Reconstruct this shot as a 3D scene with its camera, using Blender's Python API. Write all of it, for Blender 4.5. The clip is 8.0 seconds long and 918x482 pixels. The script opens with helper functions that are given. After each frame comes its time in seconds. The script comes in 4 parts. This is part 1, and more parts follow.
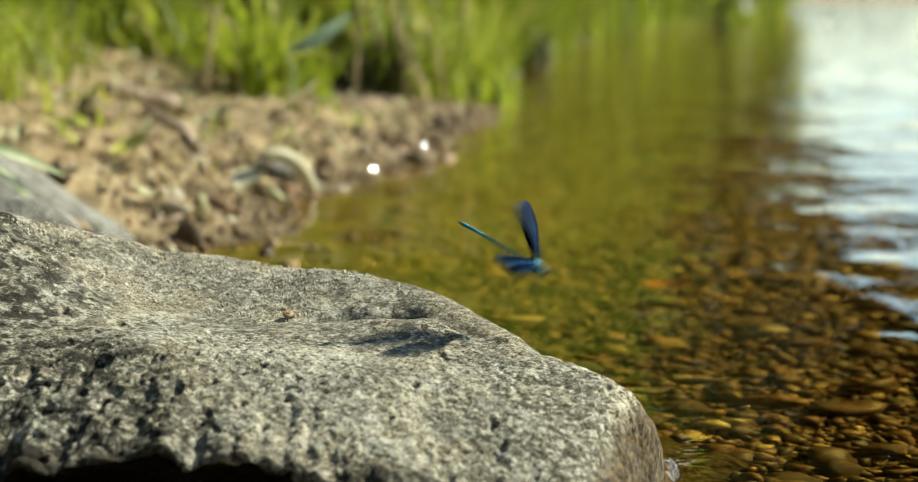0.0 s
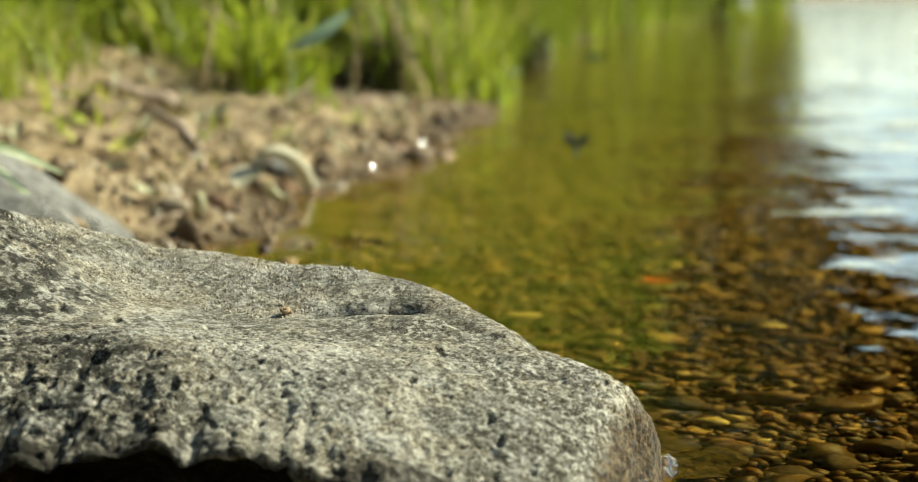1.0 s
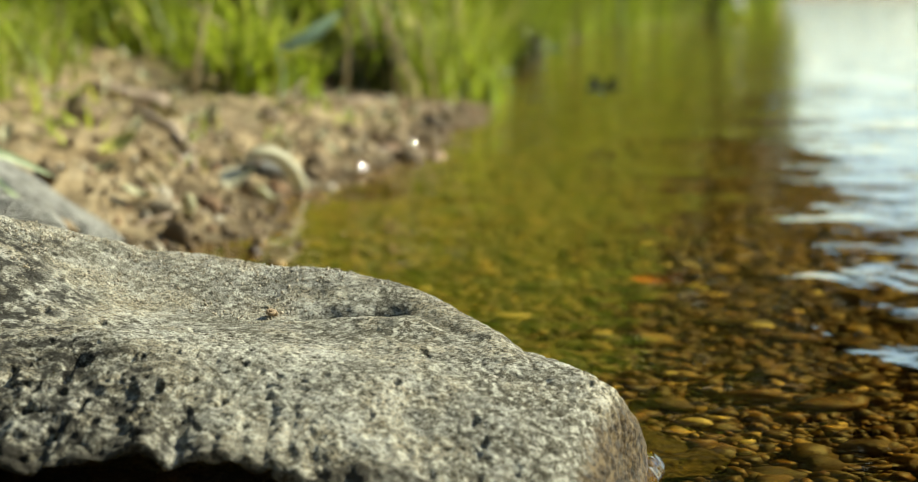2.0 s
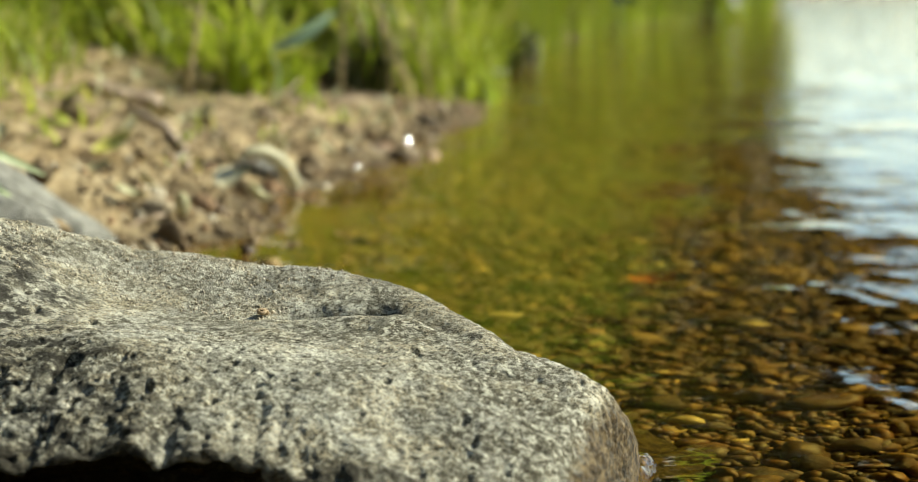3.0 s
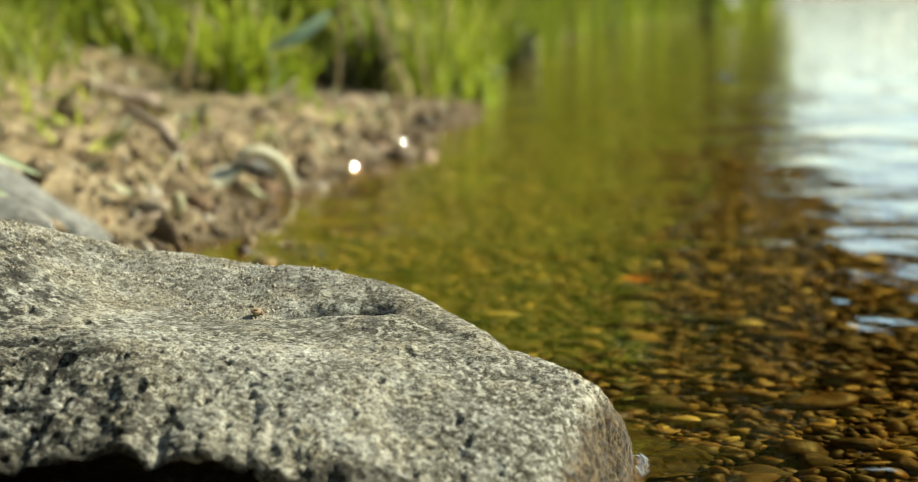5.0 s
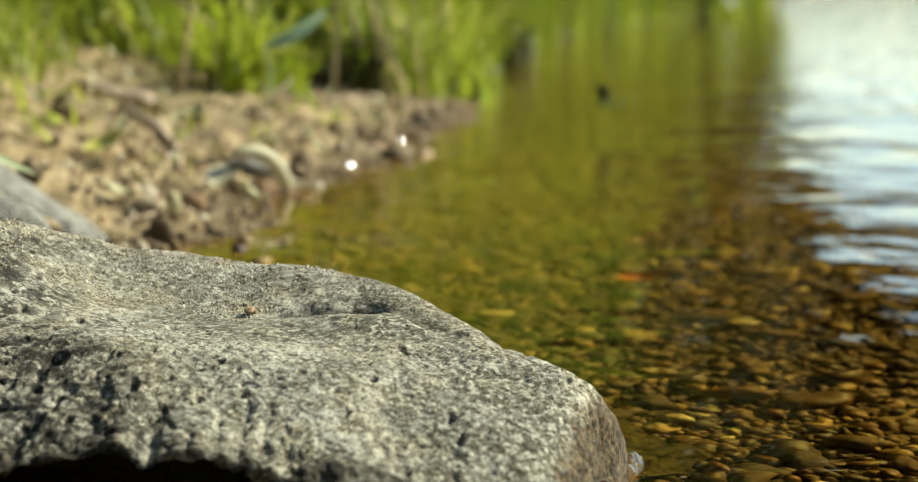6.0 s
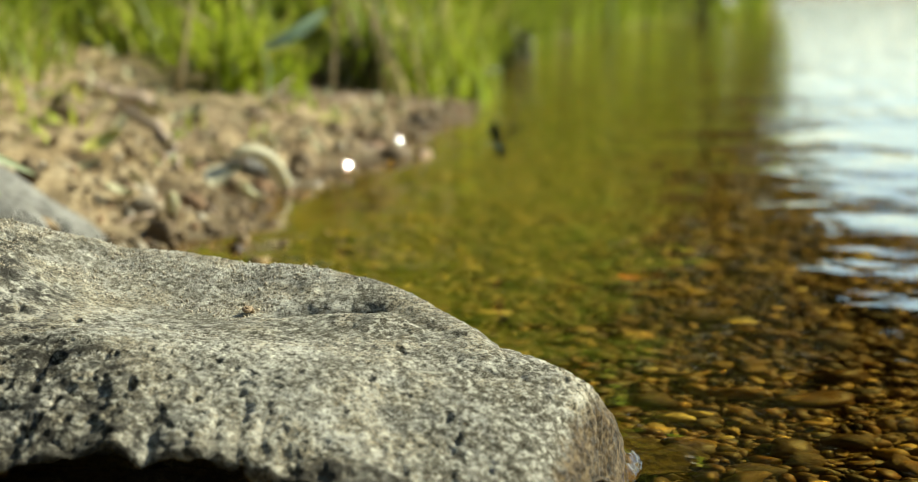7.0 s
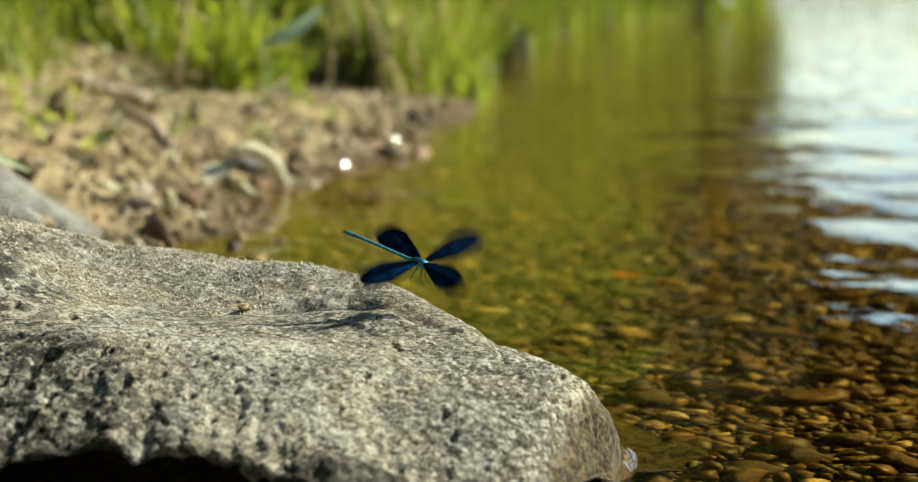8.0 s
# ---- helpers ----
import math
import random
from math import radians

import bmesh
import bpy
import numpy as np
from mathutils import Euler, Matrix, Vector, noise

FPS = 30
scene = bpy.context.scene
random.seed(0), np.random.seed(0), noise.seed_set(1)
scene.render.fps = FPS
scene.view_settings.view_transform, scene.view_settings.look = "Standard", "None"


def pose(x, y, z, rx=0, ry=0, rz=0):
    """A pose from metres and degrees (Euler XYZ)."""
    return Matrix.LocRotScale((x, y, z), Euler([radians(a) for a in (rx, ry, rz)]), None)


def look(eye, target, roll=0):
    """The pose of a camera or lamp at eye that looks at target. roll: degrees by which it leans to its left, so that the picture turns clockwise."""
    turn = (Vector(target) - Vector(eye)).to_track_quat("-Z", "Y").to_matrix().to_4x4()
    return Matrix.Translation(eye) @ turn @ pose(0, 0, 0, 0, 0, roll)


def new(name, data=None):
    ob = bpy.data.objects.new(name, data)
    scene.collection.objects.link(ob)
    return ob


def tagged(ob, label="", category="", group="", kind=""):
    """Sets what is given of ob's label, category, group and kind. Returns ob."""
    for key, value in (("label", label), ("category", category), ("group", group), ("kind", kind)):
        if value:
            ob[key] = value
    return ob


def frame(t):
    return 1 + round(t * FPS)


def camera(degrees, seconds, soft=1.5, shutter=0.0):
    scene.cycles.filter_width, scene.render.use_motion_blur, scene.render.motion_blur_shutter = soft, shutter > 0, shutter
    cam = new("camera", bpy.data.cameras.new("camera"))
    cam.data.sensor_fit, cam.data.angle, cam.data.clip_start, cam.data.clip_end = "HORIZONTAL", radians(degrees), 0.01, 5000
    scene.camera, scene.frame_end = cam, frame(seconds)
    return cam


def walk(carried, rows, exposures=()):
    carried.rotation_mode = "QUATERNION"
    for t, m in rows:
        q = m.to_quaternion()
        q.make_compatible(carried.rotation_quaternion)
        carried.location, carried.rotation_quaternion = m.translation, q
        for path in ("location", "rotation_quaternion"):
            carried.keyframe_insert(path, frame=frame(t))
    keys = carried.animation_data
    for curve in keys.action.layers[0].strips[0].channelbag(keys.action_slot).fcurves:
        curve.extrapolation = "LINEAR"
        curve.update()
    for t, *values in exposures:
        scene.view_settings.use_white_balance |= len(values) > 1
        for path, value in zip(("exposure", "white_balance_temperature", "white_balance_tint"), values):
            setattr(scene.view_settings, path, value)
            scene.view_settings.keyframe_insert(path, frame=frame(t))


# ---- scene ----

# camera and its slow slide
cam = camera(30, 8.0, soft=0.8, shutter=0.6)
cam.data.dof.use_dof = True
cam.data.dof.focus_distance = 0.872
cam.data.dof.aperture_fstop = 7.4
PATH = [
    (0.0, pose(0.00000, 0.00000, 0.25000, 81.790, 0.000, 0.000)),
    (0.5, pose(0.00082, -0.00033, 0.24932, 81.744, 0.039, -0.040)),
    (1.0, pose(0.00154, 0.00113, 0.24831, 81.737, 0.121, -0.017)),
    (1.5, pose(0.00404, 0.00082, 0.24916, 81.730, 0.235, -0.121)),
    (3.0, pose(0.00920, 0.00284, 0.24860, 81.709, 0.347, -0.344)),
    (3.5, pose(0.01034, 0.00263, 0.24839, 81.693, 0.362, -0.376)),
    (4.0, pose(0.01104, 0.00248, 0.24895, 81.745, 0.383, -0.418)),
    (4.5, pose(0.01089, 0.00275, 0.24874, 81.729, 0.362, -0.396)),
    (6.0, pose(0.01348, 0.00376, 0.24798, 81.675, 0.381, -0.496)),
    (6.5, pose(0.01374, 0.00392, 0.24837, 81.699, 0.353, -0.548)),
    (7.0, pose(0.01405, 0.00370, 0.24740, 81.685, 0.391, -0.531)),
    (7.5, pose(0.01531, 0.00377, 0.24727, 81.630, 0.388, -0.599)),
    (8.0, pose(0.01519, 0.00420, 0.24689, 81.621, 0.383, -0.595)),
]
walk(cam, PATH, exposures=((0.0, 0.83, 7100, 0), (8.0, 0.83, 7100, 0)))

# daylight: clear sky and a sun from beyond the right shoulder of the rock
SUN_AZ, SUN_EL = radians(71), radians(37)
world = bpy.data.worlds.new("daylight")
scene.world = world
world.use_nodes = True
wn = world.node_tree.nodes
sky = wn.new("ShaderNodeTexSky")
sky.sky_type, sky.sun_disc = "NISHITA", False
sky.sun_elevation, sky.sun_rotation = SUN_EL, SUN_AZ
sky.dust_density, sky.air_density, sky.ozone_density = 0.15, 0.85, 1.2
wn["Background"].inputs["Strength"].default_value = 0.115
world.node_tree.links.new(sky.outputs["Color"], wn["Background"].inputs["Color"])
SUN_DIR = Vector((math.sin(SUN_AZ) * math.cos(SUN_EL), math.cos(SUN_AZ) * math.cos(SUN_EL), math.sin(SUN_EL)))
sun = new("sun", bpy.data.lights.new("sun", "SUN"))
sun.data.energy, sun.data.angle, sun.data.color = 4.6, radians(0.6), (1.0, 0.95, 0.83)
sun.matrix_world = look(SUN_DIR * 30, (0, 0, 0))


# ---- node material helpers
class Mat:
    """A node material with a Principled shader, and short calls to add nodes."""

    def __init__(self, name, rough=0.8, spec=0.4, metal=0.0):
        self.m = bpy.data.materials.new(name)
        self.m.use_nodes = True
        self.n, self.l = self.m.node_tree.nodes, self.m.node_tree.links
        self.b = self.n["Principled BSDF"]
        self.out = self.n["Material Output"]
        self.b.inputs["Roughness"].default_value = rough
        self.b.inputs["Specular IOR Level"].default_value = spec
        self.b.inputs["Metallic"].default_value = metal
        self.tc = self.n.new("ShaderNodeTexCoord")

    def link(self, a, b):
        self.l.new(a, b)

    def noise(self, scale, detail=4, rough=0.55, distort=0.0, stretch=None):
        nd = self.n.new("ShaderNodeTexNoise")
        nd.inputs["Scale"].default_value, nd.inputs["Detail"].default_value = scale, detail
        nd.inputs["Roughness"].default_value, nd.inputs["Distortion"].default_value = rough, distort
        self.coord(nd, stretch)
        return nd.outputs["Fac"]

    def voronoi(self, scale, feature="F1", stretch=None):
        nd = self.n.new("ShaderNodeTexVoronoi")
        nd.feature = feature
        nd.inputs["Scale"].default_value = scale
        self.coord(nd, stretch)
        return nd.outputs["Distance"]

    def coord(self, nd, stretch):
        if stretch:
            mp = self.n.new("ShaderNodeMapping")
            mp.inputs["Scale"].default_value = stretch
            self.link(self.tc.outputs["Object"], mp.inputs["Vector"])
            self.link(mp.outputs["Vector"], nd.inputs["Vector"])
        else:
            self.link(self.tc.outputs["Object"], nd.inputs["Vector"])

    def ramp(self, fac, *stops):
        nd = self.n.new("ShaderNodeValToRGB")
        while len(nd.color_ramp.elements) < len(stops):
            nd.color_ramp.elements.new(0.5)
        for e, (p, c) in zip(nd.color_ramp.elements, stops):
            e.position = p
            e.color = (*c, 1) if isinstance(c, tuple) else (c, c, c, 1)
        self.link(fac, nd.inputs["Fac"])
        return nd.outputs["Color"]

    def mix(self, fac, a, b, blend="MIX"):
        nd = self.n.new("ShaderNodeMix")
        nd.data_type, nd.blend_type = "RGBA", blend
        self.put(nd.inputs[0], fac), self.put(nd.inputs[6], a), self.put(nd.inputs[7], b)
        return nd.outputs[2]

    def math(self, op, a, b=0.0):
        nd = self.n.new("ShaderNodeMath")
        nd.operation = op
        self.put(nd.inputs[0], a), self.put(nd.inputs[1], b)
        return nd.outputs[0]

    def put(self, sock, v):
        if isinstance(v, bpy.types.NodeSocket):
            self.link(v, sock)
        elif isinstance(v, tuple):
            sock.default_value = (*v, 1)
        else:
            sock.default_value = v

    def bump(self, height, strength=0.5, distance=0.002, chain=None):
        nd = self.n.new("ShaderNodeBump")
        nd.inputs["Strength"].default_value, nd.inputs["Distance"].default_value = strength, distance
        self.link(height, nd.inputs["Height"])
        if chain:
            self.link(chain, nd.inputs["Normal"])
        return nd.outputs["Normal"]

    def color(self, sock):
        self.put(self.b.inputs["Base Color"], sock)

    def random(self, island=False):
        if island:
            return self.n.new("ShaderNodeNewGeometry").outputs["Random Per Island"]
        return self.n.new("ShaderNodeObjectInfo").outputs["Random"]

    def height(self):
        sep = self.n.new("ShaderNodeSeparateXYZ")
        self.link(self.n.new("ShaderNodeNewGeometry").outputs["Position"], sep.inputs[0])
        return sep.outputs["Z"]

    def translucent(self, color, share):
        tr = self.n.new("ShaderNodeBsdfTranslucent")
        self.put(tr.inputs["Color"], color)
        mx = self.n.new("ShaderNodeMixShader")
        mx.inputs[0].default_value = share
        self.link(self.b.outputs[0], mx.inputs[1]), self.link(tr.outputs[0], mx.inputs[2])
        self.link(mx.outputs[0], self.out.inputs["Surface"])


def mat_rock():
    k = Mat("grey_boulder_stone", 0.85, 0.3)
    sep = k.n.new("ShaderNodeSeparateXYZ")
    k.link(k.tc.outputs["Object"], sep.inputs[0])
    big, fine = k.noise(17, 6, 0.62), k.noise(650, 4, 0.7)
    c = k.ramp(big, (0.38, (0.12, 0.112, 0.084)), (0.48, (0.275, 0.268, 0.218)), (0.58, (0.50, 0.492, 0.425)))
    c = k.mix(k.ramp(k.noise(70, 6, 0.7), (0.50, 0.0), (0.56, 0.75)), c, (0.10, 0.088, 0.055))
    spread_right = k.ramp(k.math("ADD", sep.outputs[0], k.math("MULTIPLY", k.noise(22, 3), 0.10)), (0.0, 0.0), (0.08, 0.95))
    c = k.mix(k.math("MULTIPLY", spread_right, k.ramp(k.noise(105, 6, 0.72), (0.44, 0.0), (0.54, 1.0))), c, (0.078, 0.068, 0.041))
    dx, dy = k.math("MULTIPLY", k.math("ADD", sep.outputs[0], 0.068), 14.0), k.math("MULTIPLY", k.math("SUBTRACT", sep.outputs[1], 0.80), 20.0)
    pale_patch = k.math("ADD", k.math("ADD", k.math("MULTIPLY", dx, dx), k.math("MULTIPLY", dy, dy)), k.math("MULTIPLY", k.noise(40, 5, 0.65), 1.6))
    c = k.mix(k.ramp(k.math("MULTIPLY", pale_patch, 0.5), (0.42, 0.62), (1.0, 0.0)), c, (0.54, 0.53, 0.455))
    blot = k.math("MULTIPLY", k.ramp(k.noise(38, 6, 0.72, 0.4), (0.50, 0.0), (0.55, 0.62)), k.ramp(k.noise(240, 4, 0.7), (0.40, 0.35), (0.52, 1.0)))
    c = k.mix(blot, c, (0.115, 0.102, 0.066))
    # grains of paler and darker mineral
    c = k.mix(k.ramp(k.noise(190, 5, 0.70), (0.43, 0.85), (0.485, 0.0)), c, (0.075, 0.066, 0.042))
    c = k.mix(k.ramp(k.noise(260, 5, 0.70, stretch=(1, 1, 1.2)), (0.52, 0.0), (0.57, 0.85)), c, (0.60, 0.585, 0.48))
    c = k.mix(k.ramp(fine, (0.40, 0.85), (0.44, 0.0)), c, (0.040, 0.035, 0.023))
    c = k.mix(k.ramp(k.noise(1300, 3, 0.7), (0.56, 0.0), (0.64, 0.6)), c, (0.70, 0.68, 0.57))
    # smooth dark film, drawn out along the crest
    high = k.ramp(k.math("ADD", sep.outputs[1], k.math("MULTIPLY", k.noise(45, 4, 0.6), 0.06)), (0.870, 0.0), (0.915, 1.0))
    film = k.math("MULTIPLY", high, k.ramp(k.noise(60, 6, 0.7, stretch=(0.45, 1.6, 1.0)), (0.44, 0.0), (0.56, 0.72)))
    c = k.mix(film, c, k.mix(0.35, (0.088, 0.080, 0.056), c))
    sand = k.math("MULTIPLY", k.ramp(k.noise(30, 4, 0.6), (0.48, 0.0), (0.6, 1.0)), k.ramp(fine, (0.46, 0.0), (0.56, 1.0)))
    c = k.mix(k.math("MULTIPLY", sand, 0.5), c, (0.56, 0.48, 0.32))
    # a dark crust of lichen on the low, pitted end, with pit shade painted in
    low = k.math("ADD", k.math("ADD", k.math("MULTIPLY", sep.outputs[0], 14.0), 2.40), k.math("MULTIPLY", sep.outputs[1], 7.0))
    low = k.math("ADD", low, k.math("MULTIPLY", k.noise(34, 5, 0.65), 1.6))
    crust_shade = k.math("MULTIPLY", k.ramp(k.math("SUBTRACT", low, 6.15), (0.25, 1.0), (0.85, 0.0)), k.ramp(k.noise(110, 6, 0.72), (0.46, 1.0), (0.55, 0.03)))
    c = k.mix(k.math("MULTIPLY", crust_shade, 0.92), c, (0.016, 0.014, 0.009))
    # the undercut's shade, with some dark growth, painted along the front lip
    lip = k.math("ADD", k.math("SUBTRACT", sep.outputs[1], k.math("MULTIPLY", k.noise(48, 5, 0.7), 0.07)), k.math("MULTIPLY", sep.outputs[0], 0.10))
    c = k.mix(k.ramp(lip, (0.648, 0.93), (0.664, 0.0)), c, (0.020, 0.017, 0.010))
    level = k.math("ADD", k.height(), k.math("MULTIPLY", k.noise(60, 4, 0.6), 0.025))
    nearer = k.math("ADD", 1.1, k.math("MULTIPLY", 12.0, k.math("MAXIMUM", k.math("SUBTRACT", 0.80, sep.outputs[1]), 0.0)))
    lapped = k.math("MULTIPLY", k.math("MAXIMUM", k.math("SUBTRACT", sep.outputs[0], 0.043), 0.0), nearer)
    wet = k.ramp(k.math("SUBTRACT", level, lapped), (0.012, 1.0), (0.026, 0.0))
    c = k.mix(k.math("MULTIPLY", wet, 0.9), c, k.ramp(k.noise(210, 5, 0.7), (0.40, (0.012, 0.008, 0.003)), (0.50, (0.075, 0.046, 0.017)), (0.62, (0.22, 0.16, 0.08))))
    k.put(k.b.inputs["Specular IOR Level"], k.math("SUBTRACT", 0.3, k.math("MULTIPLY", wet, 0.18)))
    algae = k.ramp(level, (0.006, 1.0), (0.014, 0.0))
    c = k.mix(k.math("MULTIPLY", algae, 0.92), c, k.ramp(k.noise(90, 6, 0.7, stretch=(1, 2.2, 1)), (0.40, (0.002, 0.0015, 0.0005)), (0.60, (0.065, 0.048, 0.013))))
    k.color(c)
    k.put(k.b.inputs["Roughness"], k.math("SUBTRACT", 0.88, k.math("MULTIPLY", wet, 0.40)))
    nb = k.bump(k.noise(260, 6, 0.75), 1.0, 0.0014)
    nb = k.bump(k.noise(900, 4, 0.72), 1.0, 0.0010, nb)
    k.link(nb, k.b.inputs["Normal"])
    return k.m


def mat_ground():
    k = Mat("bank_soil", 0.92, 0.25)
    big, mid, fine = k.noise(3.5, 5, 0.6), k.noise(28, 6, 0.65), k.noise(160, 4, 0.6)
    c = k.ramp(mid, (0.36, (0.10, 0.066, 0.031)), (0.5, (0.37, 0.272, 0.142)), (0.64, (0.66, 0.54, 0.33)))
    c = k.mix(k.ramp(big, (0.4, 0.0), (0.65, 0.7)), c, (0.42, 0.335, 0.20))
    c = k.mix(k.ramp(fine, (0.4, 0.45), (0.65, 0.0)), c, (0.07, 0.045, 0.025))
    wet = k.ramp(k.math("ADD", k.height(), k.math("MULTIPLY", mid, 0.02)), (0.012, 1.0), (0.03, 0.0))
    grit = k.n.new("ShaderNodeTexVoronoi")
    grit.inputs["Scale"].default_value = 70
    k.coord(grit, None)
    bed = k.mix(1.0, k.ramp(k.math("FRACT", k.math("MULTIPLY", grit.outputs["Color"], 3.7)), (0.0, (0.010, 0.006, 0.002)), (0.6, (0.050, 0.029, 0.009)), (1.0, (0.105, 0.064, 0.020))), (0.9, 0.9, 0.9), "MULTIPLY")
    c = k.mix(k.math("MULTIPLY", wet, 0.85), c, bed)
    k.color(c)
    k.put(k.b.inputs["Roughness"], k.math("SUBTRACT", 0.92, k.math("MULTIPLY", wet, 0.35)))
    nb = k.bump(mid, 0.8, 0.012)
    k.link(k.bump(fine, 0.6, 0.003, nb), k.b.inputs["Normal"])
    return k.m


def mat_stone(name, stops, island, rough=0.6, scale=120):
    k = Mat(name, rough, 0.4)
    c = k.ramp(k.random(island), *stops)
    c = k.mix(k.ramp(k.noise(scale, 5, 0.6), (0.38, 0.9), (0.62, 0.0)), c, k.mix(0.75, c, (0.03, 0.022, 0.01)))
    k.color(c)
    k.link(k.bump(k.noise(scale * 2.5, 4, 0.6), 0.5, 0.001), k.b.inputs["Normal"])
    return k.m


def mat_leafy(name, stops, island=True, share=0.45, rough=0.45):
    k = Mat(name, rough, 0.4)
    c = k.ramp(k.random(island), *stops)
    c = k.mix(k.ramp(k.noise(25, 3), (0.4, 0.25), (0.6, 0.0)), c, (0.12, 0.11, 0.02))
    k.color(c)
    k.translucent(c, share)
    return k.m


def mat_plain(name, lo, hi, scale=60, rough=0.7, stretch=None, bump=0.4, spec=0.35, metal=0.0, dist=0.001):
    k = Mat(name, rough, spec, metal)
    k.color(k.ramp(k.noise(scale, 5, 0.6, stretch=stretch), (0.32, lo), (0.68, hi)))
    k.link(k.bump(k.noise(scale * 4, 4, 0.6, stretch=stretch), bump, dist), k.b.inputs["Normal"])
    return k.m


def mat_water():
    k = Mat("clear_brook_water")
    k.n.remove(k.b)
    down, up, fres, mx = (k.n.new("ShaderNode" + t) for t in ("BsdfRefraction", "BsdfGlossy", "Fresnel", "MixShader"))
    down.inputs["Color"].default_value = (0.87, 0.71, 0.23, 1)
    down.inputs["Roughness"].default_value, down.inputs["IOR"].default_value = 0.0, 1.33
    up.inputs["Roughness"].default_value = 0.0
    up.inputs["Color"].default_value = (1, 1, 1, 1)
    fres.inputs["IOR"].default_value = 1.33
    nb = k.bump(k.noise(2.6, 2, 0.5, 0.3, (1.3, 1.1, 1.0)), 1.0, 0.0125)
    nb = k.bump(k.noise(8.5, 2, 0.5, 0.4, (1.0, 1.25, 1.0)), 1.0, 0.0019, nb)
    nb = k.bump(k.noise(5.5, 2, 0.5, 0.5, (1.7, 0.65, 1.0)), 1.0, 0.0042, nb)
    nb = k.bump(k.noise(30, 2, 0.5, 0.2), 1.0, 0.00050, nb)
    for nd in (down, up, fres):
        k.link(nb, nd.inputs["Normal"])
    k.link(fres.outputs[0], mx.inputs[0]), k.link(down.outputs[0], mx.inputs[1]), k.link(up.outputs[0], mx.inputs[2])
    k.link(mx.outputs[0], k.out.inputs["Surface"])
    return k.m


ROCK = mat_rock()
SOIL = mat_ground()
GOLD = ((0.0, (0.010, 0.006, 0.0015)), (0.25, (0.070, 0.030, 0.008)), (0.45, (0.025, 0.014, 0.004)), (0.68, (0.108, 0.046, 0.011)), (0.82, (0.080, 0.042, 0.011)), (0.93, (0.175, 0.105, 0.035)), (1.0, (0.46, 0.33, 0.16)))
BED_PEBBLE = mat_stone("bed_pebble_stone", GOLD, False, 0.55, 150)
BED_GRAVEL = mat_stone("bed_gravel_stone", GOLD, True, 0.55, 150)
# far gravel: the bank's missing reflected brightness is painted into its colour
FAR_GOLD = ((0.0, (0.05, 0.029, 0.010)), (0.4, (0.29, 0.195, 0.065)), (0.7, (0.17, 0.105, 0.033)), (0.9, (0.35, 0.265, 0.12)), (1.0, (0.48, 0.40, 0.22)))
FAR_GRAVEL = mat_stone("brightened_far_gravel_stone", FAR_GOLD, True, 0.6, 150)
EARTHY = ((0.0, (0.08, 0.052, 0.026)), (0.35, (0.34, 0.245, 0.13)), (0.6, (0.20, 0.135, 0.068)), (0.75, (0.40, 0.23, 0.12)), (0.88, (0.52, 0.43, 0.29)), (1.0, (0.74, 0.68, 0.54)))
BANK_STONE = mat_stone("bank_pebble_stone", EARTHY, False, 0.75, 90)
BANK_GRIT = mat_stone("bank_grit_stone", EARTHY, True, 0.8, 90)
GRASS = mat_leafy("grass_blades", ((0.0, (0.14, 0.17, 0.012)), (0.4, (0.33, 0.44, 0.035)), (0.8, (0.52, 0.60, 0.07)), (0.90, (0.58, 0.54, 0.15)), (1.0, (0.60, 0.51, 0.28))), share=0.55)
# far blades are coloured darker to offset the brighter light on them
FAR_BLADES = mat_leafy("far_blades", ((0.0, (0.18, 0.25, 0.022)), (0.45, (0.28, 0.365, 0.032)), (0.85, (0.38, 0.46, 0.05)), (0.95, (0.36, 0.33, 0.10)), (1.0, (0.40, 0.35, 0.18))), share=0.5)
# brighter copy of the tree leaves; sunlight on some crowns is painted in
LIT_LEAF = mat_leafy("lit_tree_leaves", ((0.0, (0.27, 0.38, 0.035)), (1.0, (0.45, 0.56, 0.07))), share=0.65)
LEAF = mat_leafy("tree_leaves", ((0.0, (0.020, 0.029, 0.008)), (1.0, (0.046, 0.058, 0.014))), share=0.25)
STRAW = mat_plain("dry_straw", (0.30, 0.22, 0.11), (0.52, 0.42, 0.25), 40, 0.7)
BARK = mat_plain("bark", (0.06, 0.045, 0.03), (0.17, 0.13, 0.09), 18, 0.9, (1, 1, 0.2), 0.8, dist=0.01)
DRIFT = mat_plain("weathered_grey_stone", (0.10, 0.10, 0.088), (0.40, 0.39, 0.345), 60, 0.8, bump=1.0, dist=0.008)
TWIG = mat_plain("twig_bark", (0.28, 0.20, 0.14), (0.54, 0.43, 0.33), 50, 0.8, dist=0.002)
PEELED = mat_leafy("pale_peeled_leaf", ((0.0, (0.62, 0.59, 0.40)), (1.0, (0.72, 0.69, 0.50))), island=False, share=0.25)
PALE = mat_plain("pale_dead_leaf", (0.34, 0.32, 0.17), (0.52, 0.50, 0.32), 45, 0.6, dist=0.001)
RUST = mat_plain("rusty_leaf", (0.22, 0.055, 0.015), (0.38, 0.105, 0.032), 60, 0.5)
